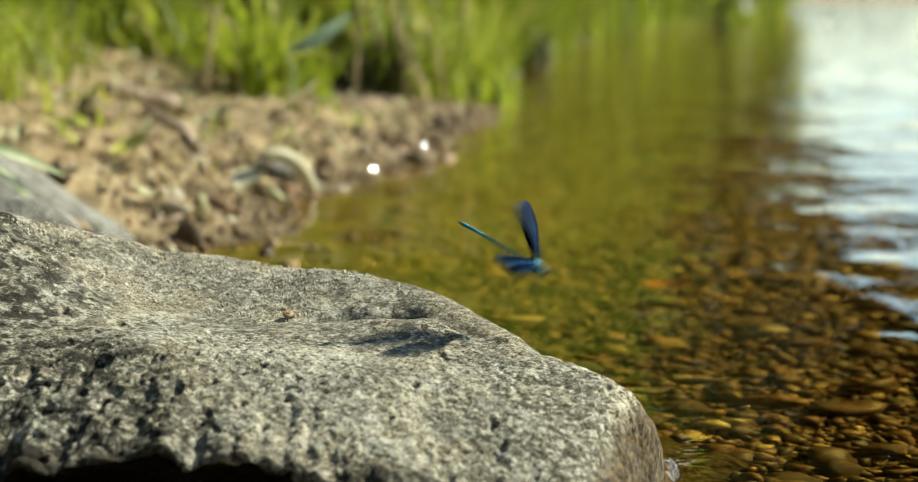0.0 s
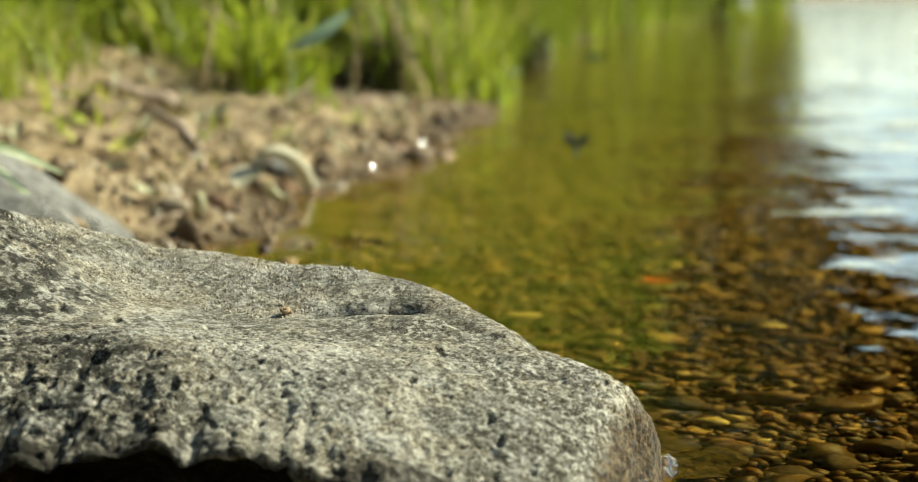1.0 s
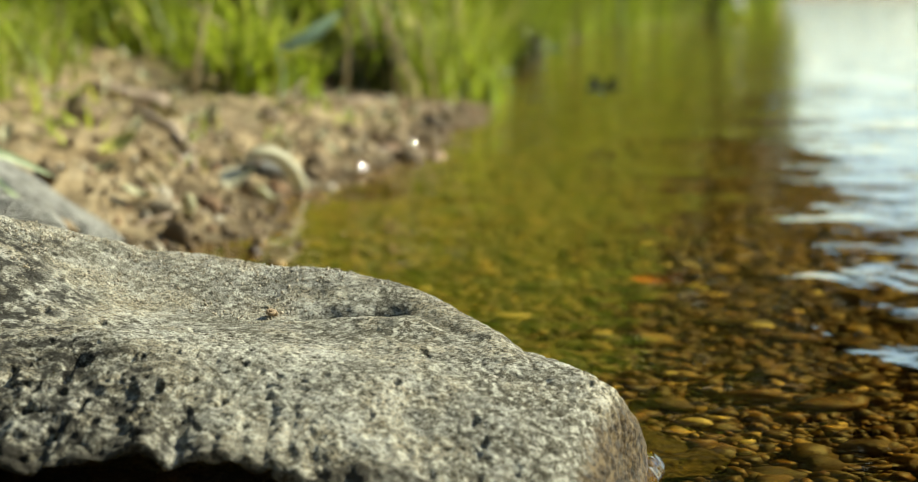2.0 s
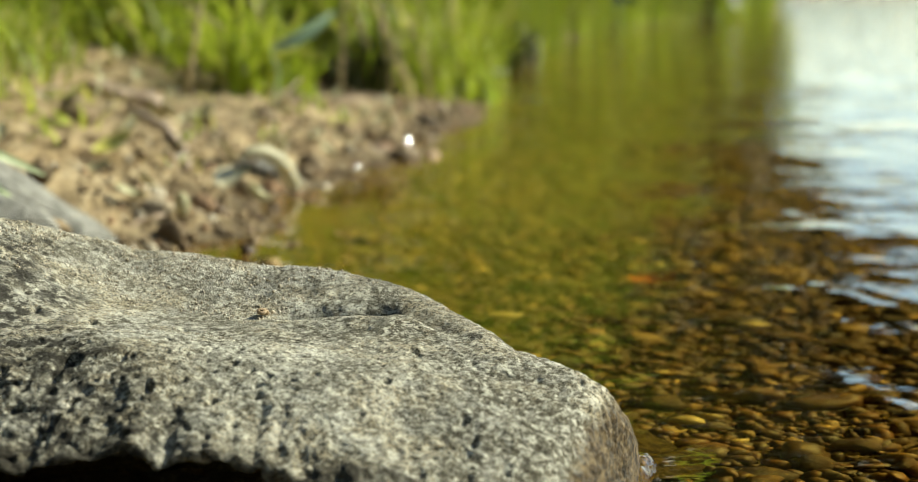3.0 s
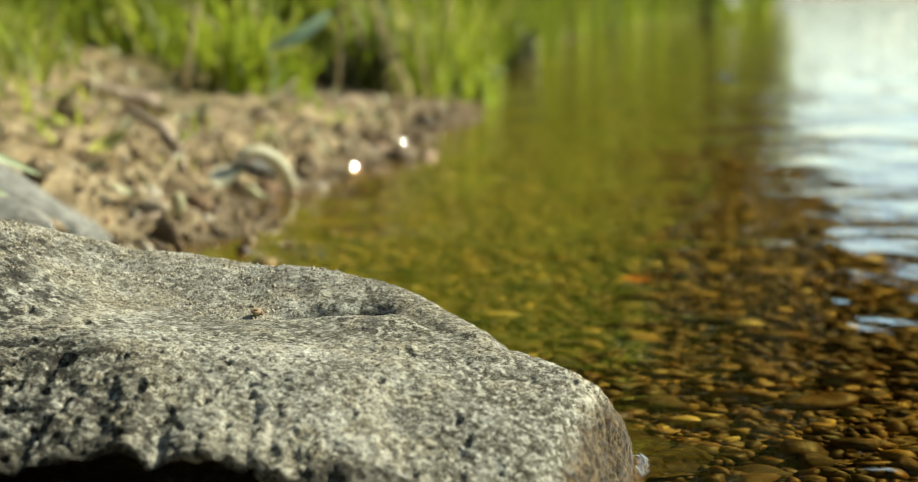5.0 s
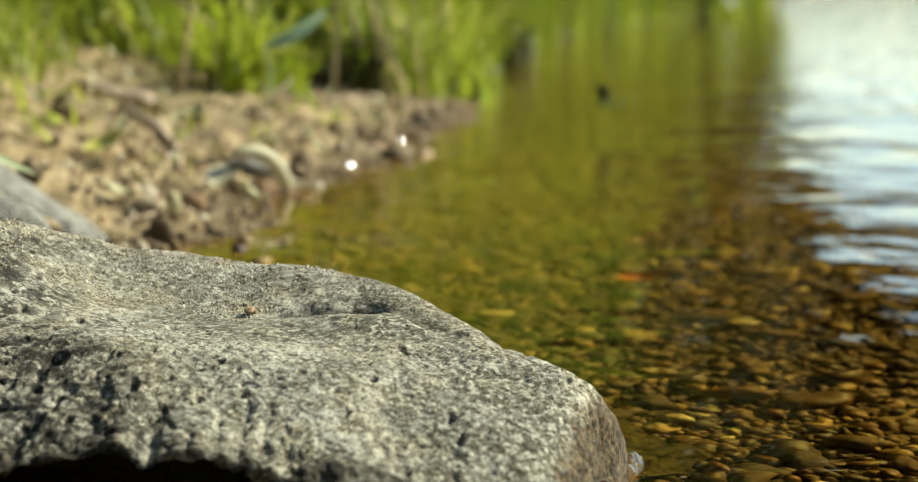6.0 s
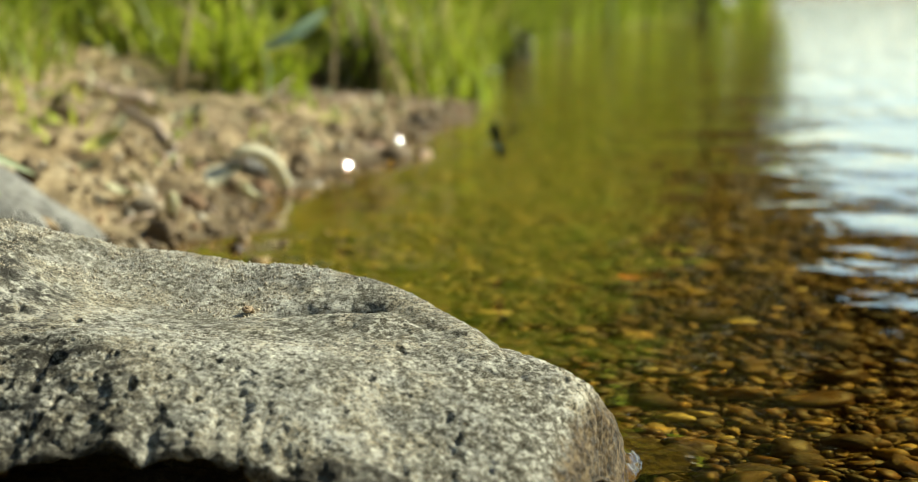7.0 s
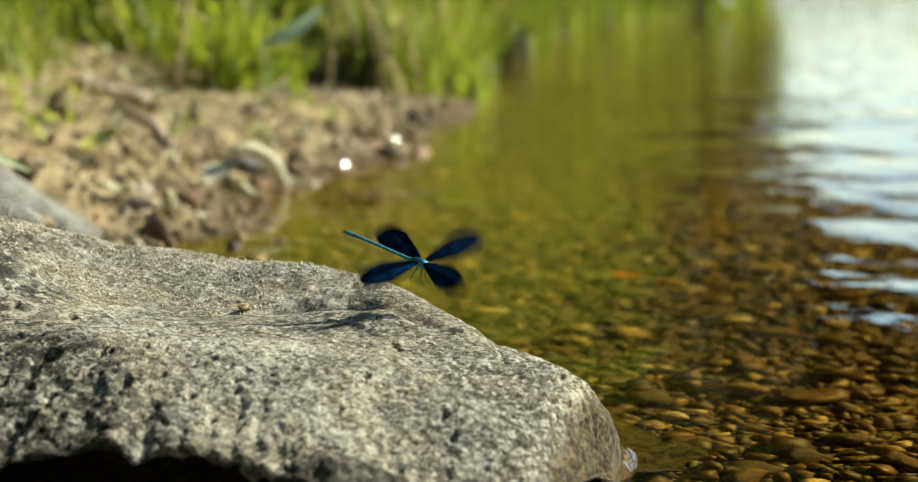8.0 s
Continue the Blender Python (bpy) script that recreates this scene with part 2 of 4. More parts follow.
GREENLEAF = mat_leafy("broad_green_leaf", ((0.0, (0.42, 0.56, 0.42)), (1.0, (0.52, 0.64, 0.54))), island=False, share=0.55)
YELLOWLEAF = mat_plain("yellow_leaf", (0.40, 0.38, 0.06), (0.58, 0.55, 0.16), 50, 0.5)
WHITE = mat_plain("white_petals", (0.6, 0.62, 0.55), (0.8, 0.8, 0.75), 80, 0.6)
WATER = mat_water()


# ---- mesh helpers
def np_mesh(name, verts, faces, smooth=True):
    """A mesh from arrays of verts (n, 3) and of quads or triangles (m, k)."""
    me = bpy.data.meshes.new(name)
    verts, faces = np.asarray(verts, np.float32), np.asarray(faces, np.int32)
    k = faces.shape[1]
    me.vertices.add(len(verts)), me.loops.add(faces.size), me.polygons.add(len(faces))
    me.vertices.foreach_set("co", verts.ravel())
    me.loops.foreach_set("vertex_index", faces.ravel())
    me.polygons.foreach_set("loop_start", np.arange(0, faces.size, k, dtype=np.int32))
    me.polygons.foreach_set("use_smooth", np.full(len(faces), smooth))
    me.update(calc_edges=True)
    me.validate()
    return me


def thing(name, me, material, label, category, group="", kind="", at=None):
    ob = new(name, me)
    if material and not me.materials:
        me.materials.append(material)
    if at is not None:
        ob.matrix_basis = at
    return tagged(ob, label, category, group, kind)


def part(name, me, material, parent, label="", at=None, kind=""):
    if isinstance(me, bmesh.types.BMesh):
        bm, me = me, bpy.data.meshes.new(name)
        bm.to_mesh(me)
        bm.free()
        for p in me.polygons:
            p.use_smooth = True
    ob = new(name, me)
    if material and not me.materials:
        me.materials.append(material)
    ob.parent = parent
    if at is not None:
        ob.matrix_basis = at
    return tagged(ob, label, kind=kind)


def grid_faces(nu, nv, wrap=False):
    """Quads of a grid with nu rows of nv verts."""
    i = np.arange(nu - 1)[:, None] * nv
    cols = nv if wrap else nv - 1
    j = np.arange(cols)[None, :]
    j2 = (j + 1) % nv
    return np.stack([(i + j), (i + j2), (i + nv + j2), (i + nv + j)], -1).reshape(-1, 4)


def vnoise(p, scale, seed=0):
    """Smooth value noise in -1..1 at points p (n, 3)."""
    q = np.asarray(p, np.float64) * scale + seed * 17.31
    i = np.floor(q).astype(np.int64)
    f = q - i
    f = f * f * (3 - 2 * f)
    total = 0
    for dx in (0, 1):
        for dy in (0, 1):
            for dz in (0, 1):
                h = (i[:, 0] + dx) * 374761393 + (i[:, 1] + dy) * 668265263 + (i[:, 2] + dz) * 2147483647 + seed * 974634
                h = (h ^ (h >> 13)) * 1274126177
                h = ((h ^ (h >> 16)) & 0xFFFFFF) / 0x7FFFFF - 1.0
                w = (f[:, 0] if dx else 1 - f[:, 0]) * (f[:, 1] if dy else 1 - f[:, 1]) * (f[:, 2] if dz else 1 - f[:, 2])
                total = total + h * w
    return total


def tube(points, radii, sides=8, flat=1.0):
    """A tapered tube along points; flat squashes it in z."""
    pts = [Vector(p) for p in points]
    verts = []
    for n, p in enumerate(pts):
        d = (pts[min(n + 1, len(pts) - 1)] - pts[max(n - 1, 0)]).normalized()
        side = d.cross(Vector((0, 0, 1)))
        side = side.normalized() if side.length > 1e-4 else Vector((1, 0, 0))
        up = side.cross(d).normalized()
        for s in range(sides):
            a = 2 * math.pi * s / sides
            verts.append(p + side * math.cos(a) * radii[n] + up * math.sin(a) * radii[n] * flat)
    faces = [tuple(f) for f in grid_faces(len(pts), sides, True)]
    me = bpy.data.meshes.new("tube")
    n = len(pts)
    me.from_pydata([tuple(v) for v in verts], [], faces + [tuple(range(sides))[::-1], tuple(range((n - 1) * sides, n * sides))])
    for p in me.polygons:
        p.use_smooth = True
    return me


def stone_shape(seed, flat=0.6, detail=2, rough=0.22):
    """Verts and triangles of a rounded, uneven stone about 1 across."""
    bm = bmesh.new()
    bmesh.ops.create_icosphere(bm, subdivisions=detail, radius=0.5)
    rnd = random.Random(seed)
    ax = np.array((1.0, 0.62 + 0.3 * rnd.random(), flat * (0.7 + 0.5 * rnd.random())))
    v = np.array([w.co[:] for w in bm.verts])
    f = np.array([[w.index for w in fc.verts] for fc in bm.faces])
    bm.free()
    v = v * (1 + rough * vnoise(v, 2.2, seed) + rough * 0.5 * vnoise(v, 4.5, seed + 5))[:, None] * ax
    return v, f


def scattered(name, shapes, spots):
    """One mesh of many shapes: spots are rows of x, y, z, size, turn, tilt."""
    vs, fs, base = [], [], 0
    rnd = random.Random(5)
    for x, y, z, size, turn, tilt in spots:
        v, f = rnd.choice(shapes)
        r = np.array(Euler((tilt, tilt * 0.7, turn)).to_matrix())
        vs.append(v @ r.T * size + (x, y, z))
        fs.append(f + base)
        base += len(v)
    return np_mesh(name, np.concatenate(vs), np.concatenate(fs))


# ---- the ground: stream bed, bank and land in one sheet
SHORE_Y = (-20, 0, 0.8, 1.2, 1.5, 1.68, 1.8, 2.07, 2.37, 2.6, 3.69, 5.3, 6.8, 10.5, 18.5, 30, 45, 80, 110)
SHORE_X = (-4, -1.2, -0.75, -0.34, -0.29, -0.28, -0.2, -0.17, -0.132, -0.055, 0.08, 0.14, 0.30, 0.92, 3.25, 5.3, 7.9, 14.0, 60)


def shore(y):
    return np.interp(y, SHORE_Y, SHORE_X)


def ground_z(x, y):
    x, y = np.asarray(x, float), np.asarray(y, float)
    p = np.stack([x.ravel(), y.ravel(), np.zeros(x.size)], -1)
    s = (shore(y) - x).ravel()
    s = s + 0.05 * vnoise(p, 4.0, 3) + 0.02 * vnoise(p, 11, 4)
    land = np.where(s < 0.7, 0.23 * s, 0.161 + 0.06 * (np.minimum(s, 12) - 0.7))
    bed = -np.minimum(0.14 * -s, 0.055 + 0.02 * np.minimum(-s, 4))
    z = np.where(s > 0, land, bed)
    right = np.maximum(x.ravel() - 14 - 0.15 * np.abs(y.ravel()), 0)
    z = np.maximum(z, np.minimum(right * 0.2, 1.5) - 0.1)
    near = np.clip((6 - np.hypot(p[:, 0], p[:, 1] - 2)) / 3, 0, 1)
    lumps = 0.014 * vnoise(p, 7, 7) + 0.011 * vnoise(p, 17, 8) + 0.010 * vnoise(p, 42, 9) + 0.007 * vnoise(p, 90, 10)
    z = z + near * lumps * np.clip(0.15 + s * 6, 0.12, 1.0)
    return z.reshape(x.shape)


def spread(centre, fine, count, reach):
    """Coordinates dense round a centre and wide far off."""
    u = np.linspace(-1, 1, count)
    k = math.asinh(reach / fine)
    return centre + fine * np.sinh(u * k)


def build_ground():
    xs, ys = spread(-0.15, 0.45, 400, 90), spread(2.0, 0.5, 430, 110)
    gx, gy = np.meshgrid(xs, ys, indexing="ij")
    v = np.stack([gx, gy, ground_z(gx, gy)], -1).reshape(-1, 3)
    f = grid_faces(len(xs), len(ys))[:, ::-1]
    return thing("ground", np_mesh("ground", v, f), SOIL, "brown soil bank and gravelly stream bed", "ground", kind="structure")


GROUND = build_ground()


# ---- the water sheet
def build_water():
    xs, ys = spread(0, 3, 40, 100), spread(2, 3, 40, 120)
    gx, gy = np.meshgrid(xs, ys, indexing="ij")
    v = np.stack([gx, gy, gx * 0], -1).reshape(-1, 3)
    w = thing("water", np_mesh("water", v, grid_faces(len(xs), len(ys))[:, ::-1]), WATER, "clear shallow brook water with small ripples", "water", kind="structure")
    w.visible_shadow = False
    return w


STREAM = build_water()


# ---- the boulder in front
CREST_X = (-0.56, -0.52, -0.47, -0.40, -0.255, -0.222, -0.185, -0.169, -0.137, -0.102, -0.061, -0.034, -0.021, -0.008, 0.002, 0.011, 0.020, 0.029, 0.035, 0.040, 0.056, 0.072, 0.080, 0.086, 0.092, 0.099, 0.106, 0.113, 0.15, 0.19)
CREST_Y = (0.84, 0.86, 0.89, 0.925, 0.942, 0.969, 0.985, 0.987, 0.981, 0.970, 0.954, 0.941, 0.932, 0.922, 0.913, 0.898, 0.884, 0.868, 0.858, 0.848, 0.825, 0.805, 0.80, 0.80, 0.808, 0.83, 0.87, 0.895, 0.95, 0.95)
CREST_Z = (-0.14, 0.0, 0.085, 0.128, 0.1272, 0.117, 0.1058, 0.1013, 0.0999, 0.0944, 0.095, 0.0909, 0.0894, 0.086, 0.0831, 0.0801, 0.0778, 0.0765, 0.0731, 0.0697, 0.0692, 0.0667, 0.0622, 0.0559, 0.0475, 0.034, 0.012, -0.012, -0.04, -0.10)
FRONT_X = (-0.56, -0.52, -0.46, -0.38, -0.25, -0.19, -0.16, -0.12, -0.06, -0.02, 0.076, 0.1, 0.12, 0.19)
FRONT_Z = (-0.15, -0.04, 0.02, 0.045, 0.047, 0.048, 0.056, 0.056, 0.053, 0.042, 0.031, 0.006, -0.03, -0.12)
# single holes: x, y, radius
PITS = ((-0.168, 0.778, 0.0058), (-0.163, 0.837, 0.0017), (-0.155, 0.796, 0.0014), (-0.138, 0.778, 0.0013), (-0.123, 0.784, 0.0016), (-0.074, 0.764, 0.0017), (-0.063, 0.758, 0.0014),
        (-0.224, 0.941, 0.0023), (-0.224, 0.903, 0.0012), (-0.202, 0.863, 0.0018), (-0.213, 0.889, 0.0009), (-0.193, 0.969, 0.0020), (-0.170, 0.760, 0.0023), (-0.133, 0.754, 0.0021),
        (-0.126, 0.748, 0.0026), (-0.112, 0.728, 0.0015), (-0.078, 0.755, 0.0015), (-0.020, 0.760, 0.0016), (-0.045, 0.791, 0.0009), (-0.077, 0.746, 0.0020), (0.015, 0.734, 0.0020),
        (-0.033, 0.858, 0.0009), (-0.040, 0.899, 0.0009), (-0.009, 0.873, 0.0009), (-0.009, 0.824, 0.0020), (-0.023, 0.783, 0.0013), (0.080, 0.778, 0.0022), (0.086, 0.788, 0.0020))


def smooth_interp(x, xs, ys, wide=0.008):
    return sum(np.interp(x + o * wide, xs, ys) for o in (-1, -0.5, 0, 0.5, 1)) / 5


def dent(x, y, cx, cy, rx, ry, turn=0.0):
    c, s = math.cos(turn), math.sin(turn)
    u, w = ((x - cx) * c + (y - cy) * s) / rx, (-(x - cx) * s + (y - cy) * c) / ry
    return np.exp(-(u * u + w * w))


def build_boulder():
    xs = np.concatenate([np.linspace(-0.56, -0.3, 60)[:-1], np.linspace(-0.3, 0.13, 640), np.linspace(0.13, 0.19, 20)[1:]])
    nb, nt, nf = 34, 330, 80
    yb, zc = smooth_interp(xs, CREST_X, CREST_Y, 0.006), smooth_interp(xs, CREST_X, CREST_Z, 0.004)
    zf = smooth_interp(xs, FRONT_X, FRONT_Z)
    line = np.stack([xs, xs * 0, xs * 0], -1)
    rag_z = (0.008 * vnoise(line, 26, 60) + 0.004 * vnoise(line, 70, 61) + 0.002 * vnoise(line, 190, 62)) * (xs < 0.07)
    rag_y = 0.006 * vnoise(line, 40, 63)
    yf = 0.700 - 0.018 * np.clip((xs + 0.07) / 0.05, 0, 1) + 0.004 * np.sin(xs * 40) + 2.2 * (xs - 0.064 + np.hypot(xs - 0.064, 0.011)) + 0.5 * np.maximum(-0.46 - xs, 0)
    yf = np.minimum(yf, yb - 0.014)
    rows = []
    for i, x in enumerate(xs):
        a = np.linspace(0, 1, nb, endpoint=False)
        back_y = yb[i] + 0.05 * (1 - a) + 0.012 * np.sin(a * math.pi)
        back_z = -0.14 + (zc[i] + 0.14) * np.sin(a * math.pi / 2) ** 0.8
        s = np.linspace(1, 0, nt, endpoint=False)
        top_y = yf[i] + (yb[i] - yf[i]) * s
        top_z = zf[i] + (zc[i] - zf[i]) * s
        top_z = top_z + 0.013 * (yb[i] - yf[i]) / 0.24 * np.sin(np.minimum(s / 0.55, 1) * math.pi)
        top_z = top_z + 0.012 * np.sin(s ** 1.3 * math.pi) * np.clip((x + 0.06) / 0.10, 0, 1) * np.clip((0.12 - x) * 30, 0, 1)
        edge = np.exp(-s * 9)
        top_y, top_z = top_y + rag_y[i] * edge, top_z + rag_z[i] * edge
        a = np.linspace(0, 1, nf)
        front_y = yf[i] + rag_y[i] - 0.005 * np.sin(np.minimum(a * 5, 1) * math.pi) + 0.45 * np.clip(a - 0.08, 0, 0.5) ** 0.9
        front_z = zf[i] + rag_z[i] - 0.003 * a - 0.20 * np.maximum(a - 0.08, 0) ** 1.6
        rows.append(np.stack([np.full(nb + nt + nf, x), np.concatenate([back_y, top_y, front_y]), np.concatenate([back_z, top_z, front_z])], -1))
    g = np.array(rows)
    x, y = g[..., 0], g[..., 1]
    onto = np.clip((g[..., 2] - 0.02) / 0.02, 0, 1)
    # the hollow on top, its deep notch, the raised rim before it
    brim = np.clip((yb[:, None] - y) / 0.03, 0, 1)
    dip = 0.010 * dent(x, y, -0.105, 0.910, 0.085, 0.036, -0.10) + 0.021 * dent(x, y, -0.042, 0.900, 0.019, 0.0058, 0.12) + 0.010 * dent(x, y, -0.068, 0.904, 0.015, 0.006, 0.1)
    dip += 0.005 * dent(x, y, 0.004, 0.868, 0.028, 0.0065, -0.98) + 0.003 * dent(x, y, -0.005, 0.845, 0.014, 0.012)
    g[..., 2] -= onto * brim * dip
    g[..., 2] += onto * (0.011 * dent(x, y, -0.225, 0.90, 0.05, 0.045) + 0.0045 * dent(x, y, -0.03, 0.868, 0.05, 0.012, -0.25) * brim)
    p = g.reshape(-1, 3)
    du, dv = np.gradient(g, axis=0), np.gradient(g, axis=1)
    nrm = np.cross(dv, du).reshape(-1, 3)
    nrm /= np.linalg.norm(nrm, axis=1)[:, None] + 1e-9
    if nrm[len(xs) // 2 * (nb + nt + nf) + nb + 100, 2] < 0:
        nrm = -nrm
    # holes with steep walls, crowded on the low end
    hole = np.zeros(len(p))
    rnd = random.Random(11)
    pits = [(*q, 1.5) for q in PITS]
    while len(pits) < 330:
        cx, cy = rnd.uniform(-0.29, 0.1), rnd.uniform(0.715, 0.96)
        crowd = max(0.10, min(1, (-0.04 - cx) / 0.1)) * max(0.10, min(1, (0.86 - cy) / 0.06))
        if rnd.random() < crowd:
            pits.append((cx, cy, rnd.choice((0.0006, 0.0007, 0.0009, 0.0011, 0.0016)) * rnd.uniform(0.8, 1.3), 1.1))
    pits += [(rnd.uniform(0.068, 0.100), rnd.uniform(0.75, 0.84), rnd.uniform(0.0008, 0.0016), 1.3) for _ in range(26)]
    gx = g[:, 0, 0]
    wide = nb + nt + nf
    for cx, cy, r, deep in pits:
        i0, i1 = np.searchsorted(gx, (cx - 3 * r, cx + 3 * r))
        q = p[i0 * wide:i1 * wide]
        wob = 1 + 0.35 * vnoise(q, 0.6 / r, 14)
        d2 = ((q[:, 0] - cx) / r) ** 2 + ((q[:, 1] - cy) / (r * 1.35)) ** 2
        hole[i0 * wide:i1 * wide] += deep * r * np.exp(-(d2 * wob) ** 1.6) * (q[:, 2] > 0.03)
    crest = 1 - 0.8 * np.exp(-((p[:, 1] - np.repeat(yb, wide)) / 0.014) ** 2)
    front = np.clip((0.88 - p[:, 1]) / 0.06, 0.35, 1.0)
    under = np.clip((0.708 - p[:, 1]) / 0.012, 0, 1) * np.clip((0.02 - p[:, 0]) / 0.04, 0.3, 1) + np.clip((0.0 - p[:, 2]) / 0.02, 0, 1)
    h = crest * (0.0022 * vnoise(p, 24, 1) + 0.0012 * vnoise(p, 58, 2) * front)
    h += under * (0.0022 * vnoise(p, 70, 21) + 0.0014 * vnoise(p, 150, 22) + 0.0008 * vnoise(p, 320, 23))
    h += front * (0.00045 * vnoise(p, 130, 3) + 0.0007 * vnoise(p, 300, 4) + 0.00045 * vnoise(p, 600, 5))
    low = np.clip((-0.08 - p[:, 0]) / 0.08, 0.04, 1) * np.clip((0.80 - p[:, 1]) / 0.04, 0.1, 1)
    h += 0.0006 * vnoise(p, 110, 41) + 0.0004 * vnoise(p, 260, 42)
    h -= low * (0.006 * np.maximum(vnoise(p, 150, 8) - 0.25, 0) + 0.006 * np.maximum(vnoise(p, 70, 9) - 0.3, 0)) + hole
    p = p + nrm * h[:, None]
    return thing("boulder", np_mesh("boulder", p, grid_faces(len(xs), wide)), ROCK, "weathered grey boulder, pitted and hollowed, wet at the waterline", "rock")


BOULDER = build_boulder()


def build_water_mound():
    """A mound of water added against the boulder's wet tip to reflect a sky glint."""
    bm = bmesh.new()
    bmesh.ops.create_icosphere(bm, subdivisions=5, radius=1.0)
    v = np.array([w.co[:] for w in bm.verts]) * (0.015, 0.034, 0.0105)
    f = np.array([[w.index for w in fc.verts] for fc in bm.faces])
    bm.free()
    v = v + 0.0012 * np.stack([vnoise(v, 150, 51), vnoise(v, 150, 52), vnoise(v, 170, 53)], -1) + 0.0005 * np.stack([vnoise(v, 420, 54), vnoise(v, 420, 55), vnoise(v, 420, 56)], -1)
    w = thing("water_mound", np_mesh("water_mound", v, f), WATER, "water mound added at the boulder's tip to catch a sky glint", "water", kind="structure", at=pose(0.098, 0.862, -0.001, 0, 0, -24))
    w.visible_shadow = False


build_water_mound()


# ---- stones: bed pebbles, bank stones
STONES = [stone_shape(s, 1.0, 2, 0.42) for s in range(12)]
STONE_MESHES = [np_mesh("pebble", v, f) for v, f in STONES]
CHIPS = [stone_shape(40 + s, 1.0, 1, 0.45) for s in range(10)]


def in_boulder(x, y):
    return -0.57 < x < 0.11 and 0.68 < y < float(np.interp(x, CREST_X, CREST_Y)) + 0.05


def build_bed_pebbles():
    rnd = random.Random(21)
    for me in STONE_MESHES:
        me.materials.append(BED_PEBBLE)
    made = 0
    while made < 300:
        y = 0.84 + 0.75 * rnd.random() ** 1.2
        x = rnd.uniform(-0.02, 0.30) * y
        if in_boulder(x, y) or x < shore(y) + 0.05:
            continue
        size = rnd.choice((0.008, 0.010, 0.012, 0.015, 0.020, 0.030)) * rnd.uniform(0.8, 1.2)
        z = float(ground_z(x, y)) + size * 0.24
        ob = part("pebble", rnd.choice(STONE_MESHES), None, GROUND, at=pose(x, y, z, rnd.uniform(-90, 90), rnd.uniform(-90, 90), rnd.uniform(0, 360)))
        ob.scale = (size, size, size)
        made += 1
    beds = (("gravel", 3600, 0.80, 1.7, 0.36, (0.006, 0.009, 0.012, 0.017), STONES, BED_GRAVEL), ("gravel", 12000, 0.80, 1.8, 0.36, (0.003, 0.004, 0.006, 0.008), CHIPS, BED_GRAVEL),
            ("gravel", 16000, 1.45, 4.4, 1.6, (0.005, 0.007, 0.010, 0.014, 0.022), CHIPS, FAR_GRAVEL))
    for name, count, y0, y1, reach, sizes, shapes, material in beds:
        spots = []
        while len(spots) < count:
            y = y0 + (y1 - y0) * rnd.random() ** 1.1
            x = float(shore(y)) + 0.11 + reach * rnd.random() ** 1.15
            if y1 < 2:
                y += rnd.gauss(0, 0.09)
                x = rnd.gauss(0.155 * y, reach * (0.35 + 0.12 * y))
            if in_boulder(x, y) or x < float(shore(y)) + 0.05:
                continue
            spots.append((x, y, 0, rnd.choice(sizes) * rnd.uniform(0.75, 1.3), rnd.uniform(0, 6.28), rnd.uniform(-1.57, 1.57)))
        zs = ground_z(np.array([p[0] for p in spots]), np.array([p[1] for p in spots]))
        spots = [(p[0], p[1], z + p[3] * 0.24, *p[3:]) for p, z in zip(spots, zs)]
        part(name, scattered(name, shapes, spots), material, GROUND, "golden brown gravel under water", kind="stuff")


build_bed_pebbles()


def build_bank_stones():
    rnd = random.Random(8)
    meshes = [np_mesh("bank_stone", v, f) for v, f in STONES[:6]]
    for me in meshes:
        me.materials.append(BANK_STONE)
    for _ in range(95):
        y = rnd.uniform(1.65, 3.6)
        s = abs(rnd.gauss(0.02, 0.10)) + 0.005
        x = float(shore(y)) - s
        size = rnd.choice((0.012, 0.016, 0.022, 0.034)) * rnd.uniform(0.8, 1.2)
        ob = part("stone", rnd.choice(meshes), None, GROUND, at=pose(x, y, float(ground_z(x, y)) + size * 0.12, rnd.uniform(-20, 20), rnd.uniform(-20, 20), rnd.uniform(0, 360)))
        ob.scale = (size, size, size)
    spots = []
    for _ in range(7000):
        y = rnd.uniform(1.4, 4.2)
        s = rnd.uniform(-0.03, 0.25) if rnd.random() < 0.5 else rnd.uniform(0, 0.9)
        spots.append((float(shore(y)) - s, y, 0, rnd.choice((0.003, 0.004, 0.005, 0.007, 0.011)) * rnd.uniform(0.7, 1.4), rnd.uniform(0, 6.28), rnd.uniform(-0.9, 0.9)))
    zs = ground_z(np.array([s[0] for s in spots]), np.array([s[1] for s in spots]))
    spots = [(s[0], s[1], z + s[3] * 0.1, *s[3:]) for s, z in zip(spots, zs)]
    part("grit", scattered("grit", CHIPS, spots), BANK_GRIT, GROUND, "loose clods and small stones on the bank", kind="stuff")


build_bank_stones()


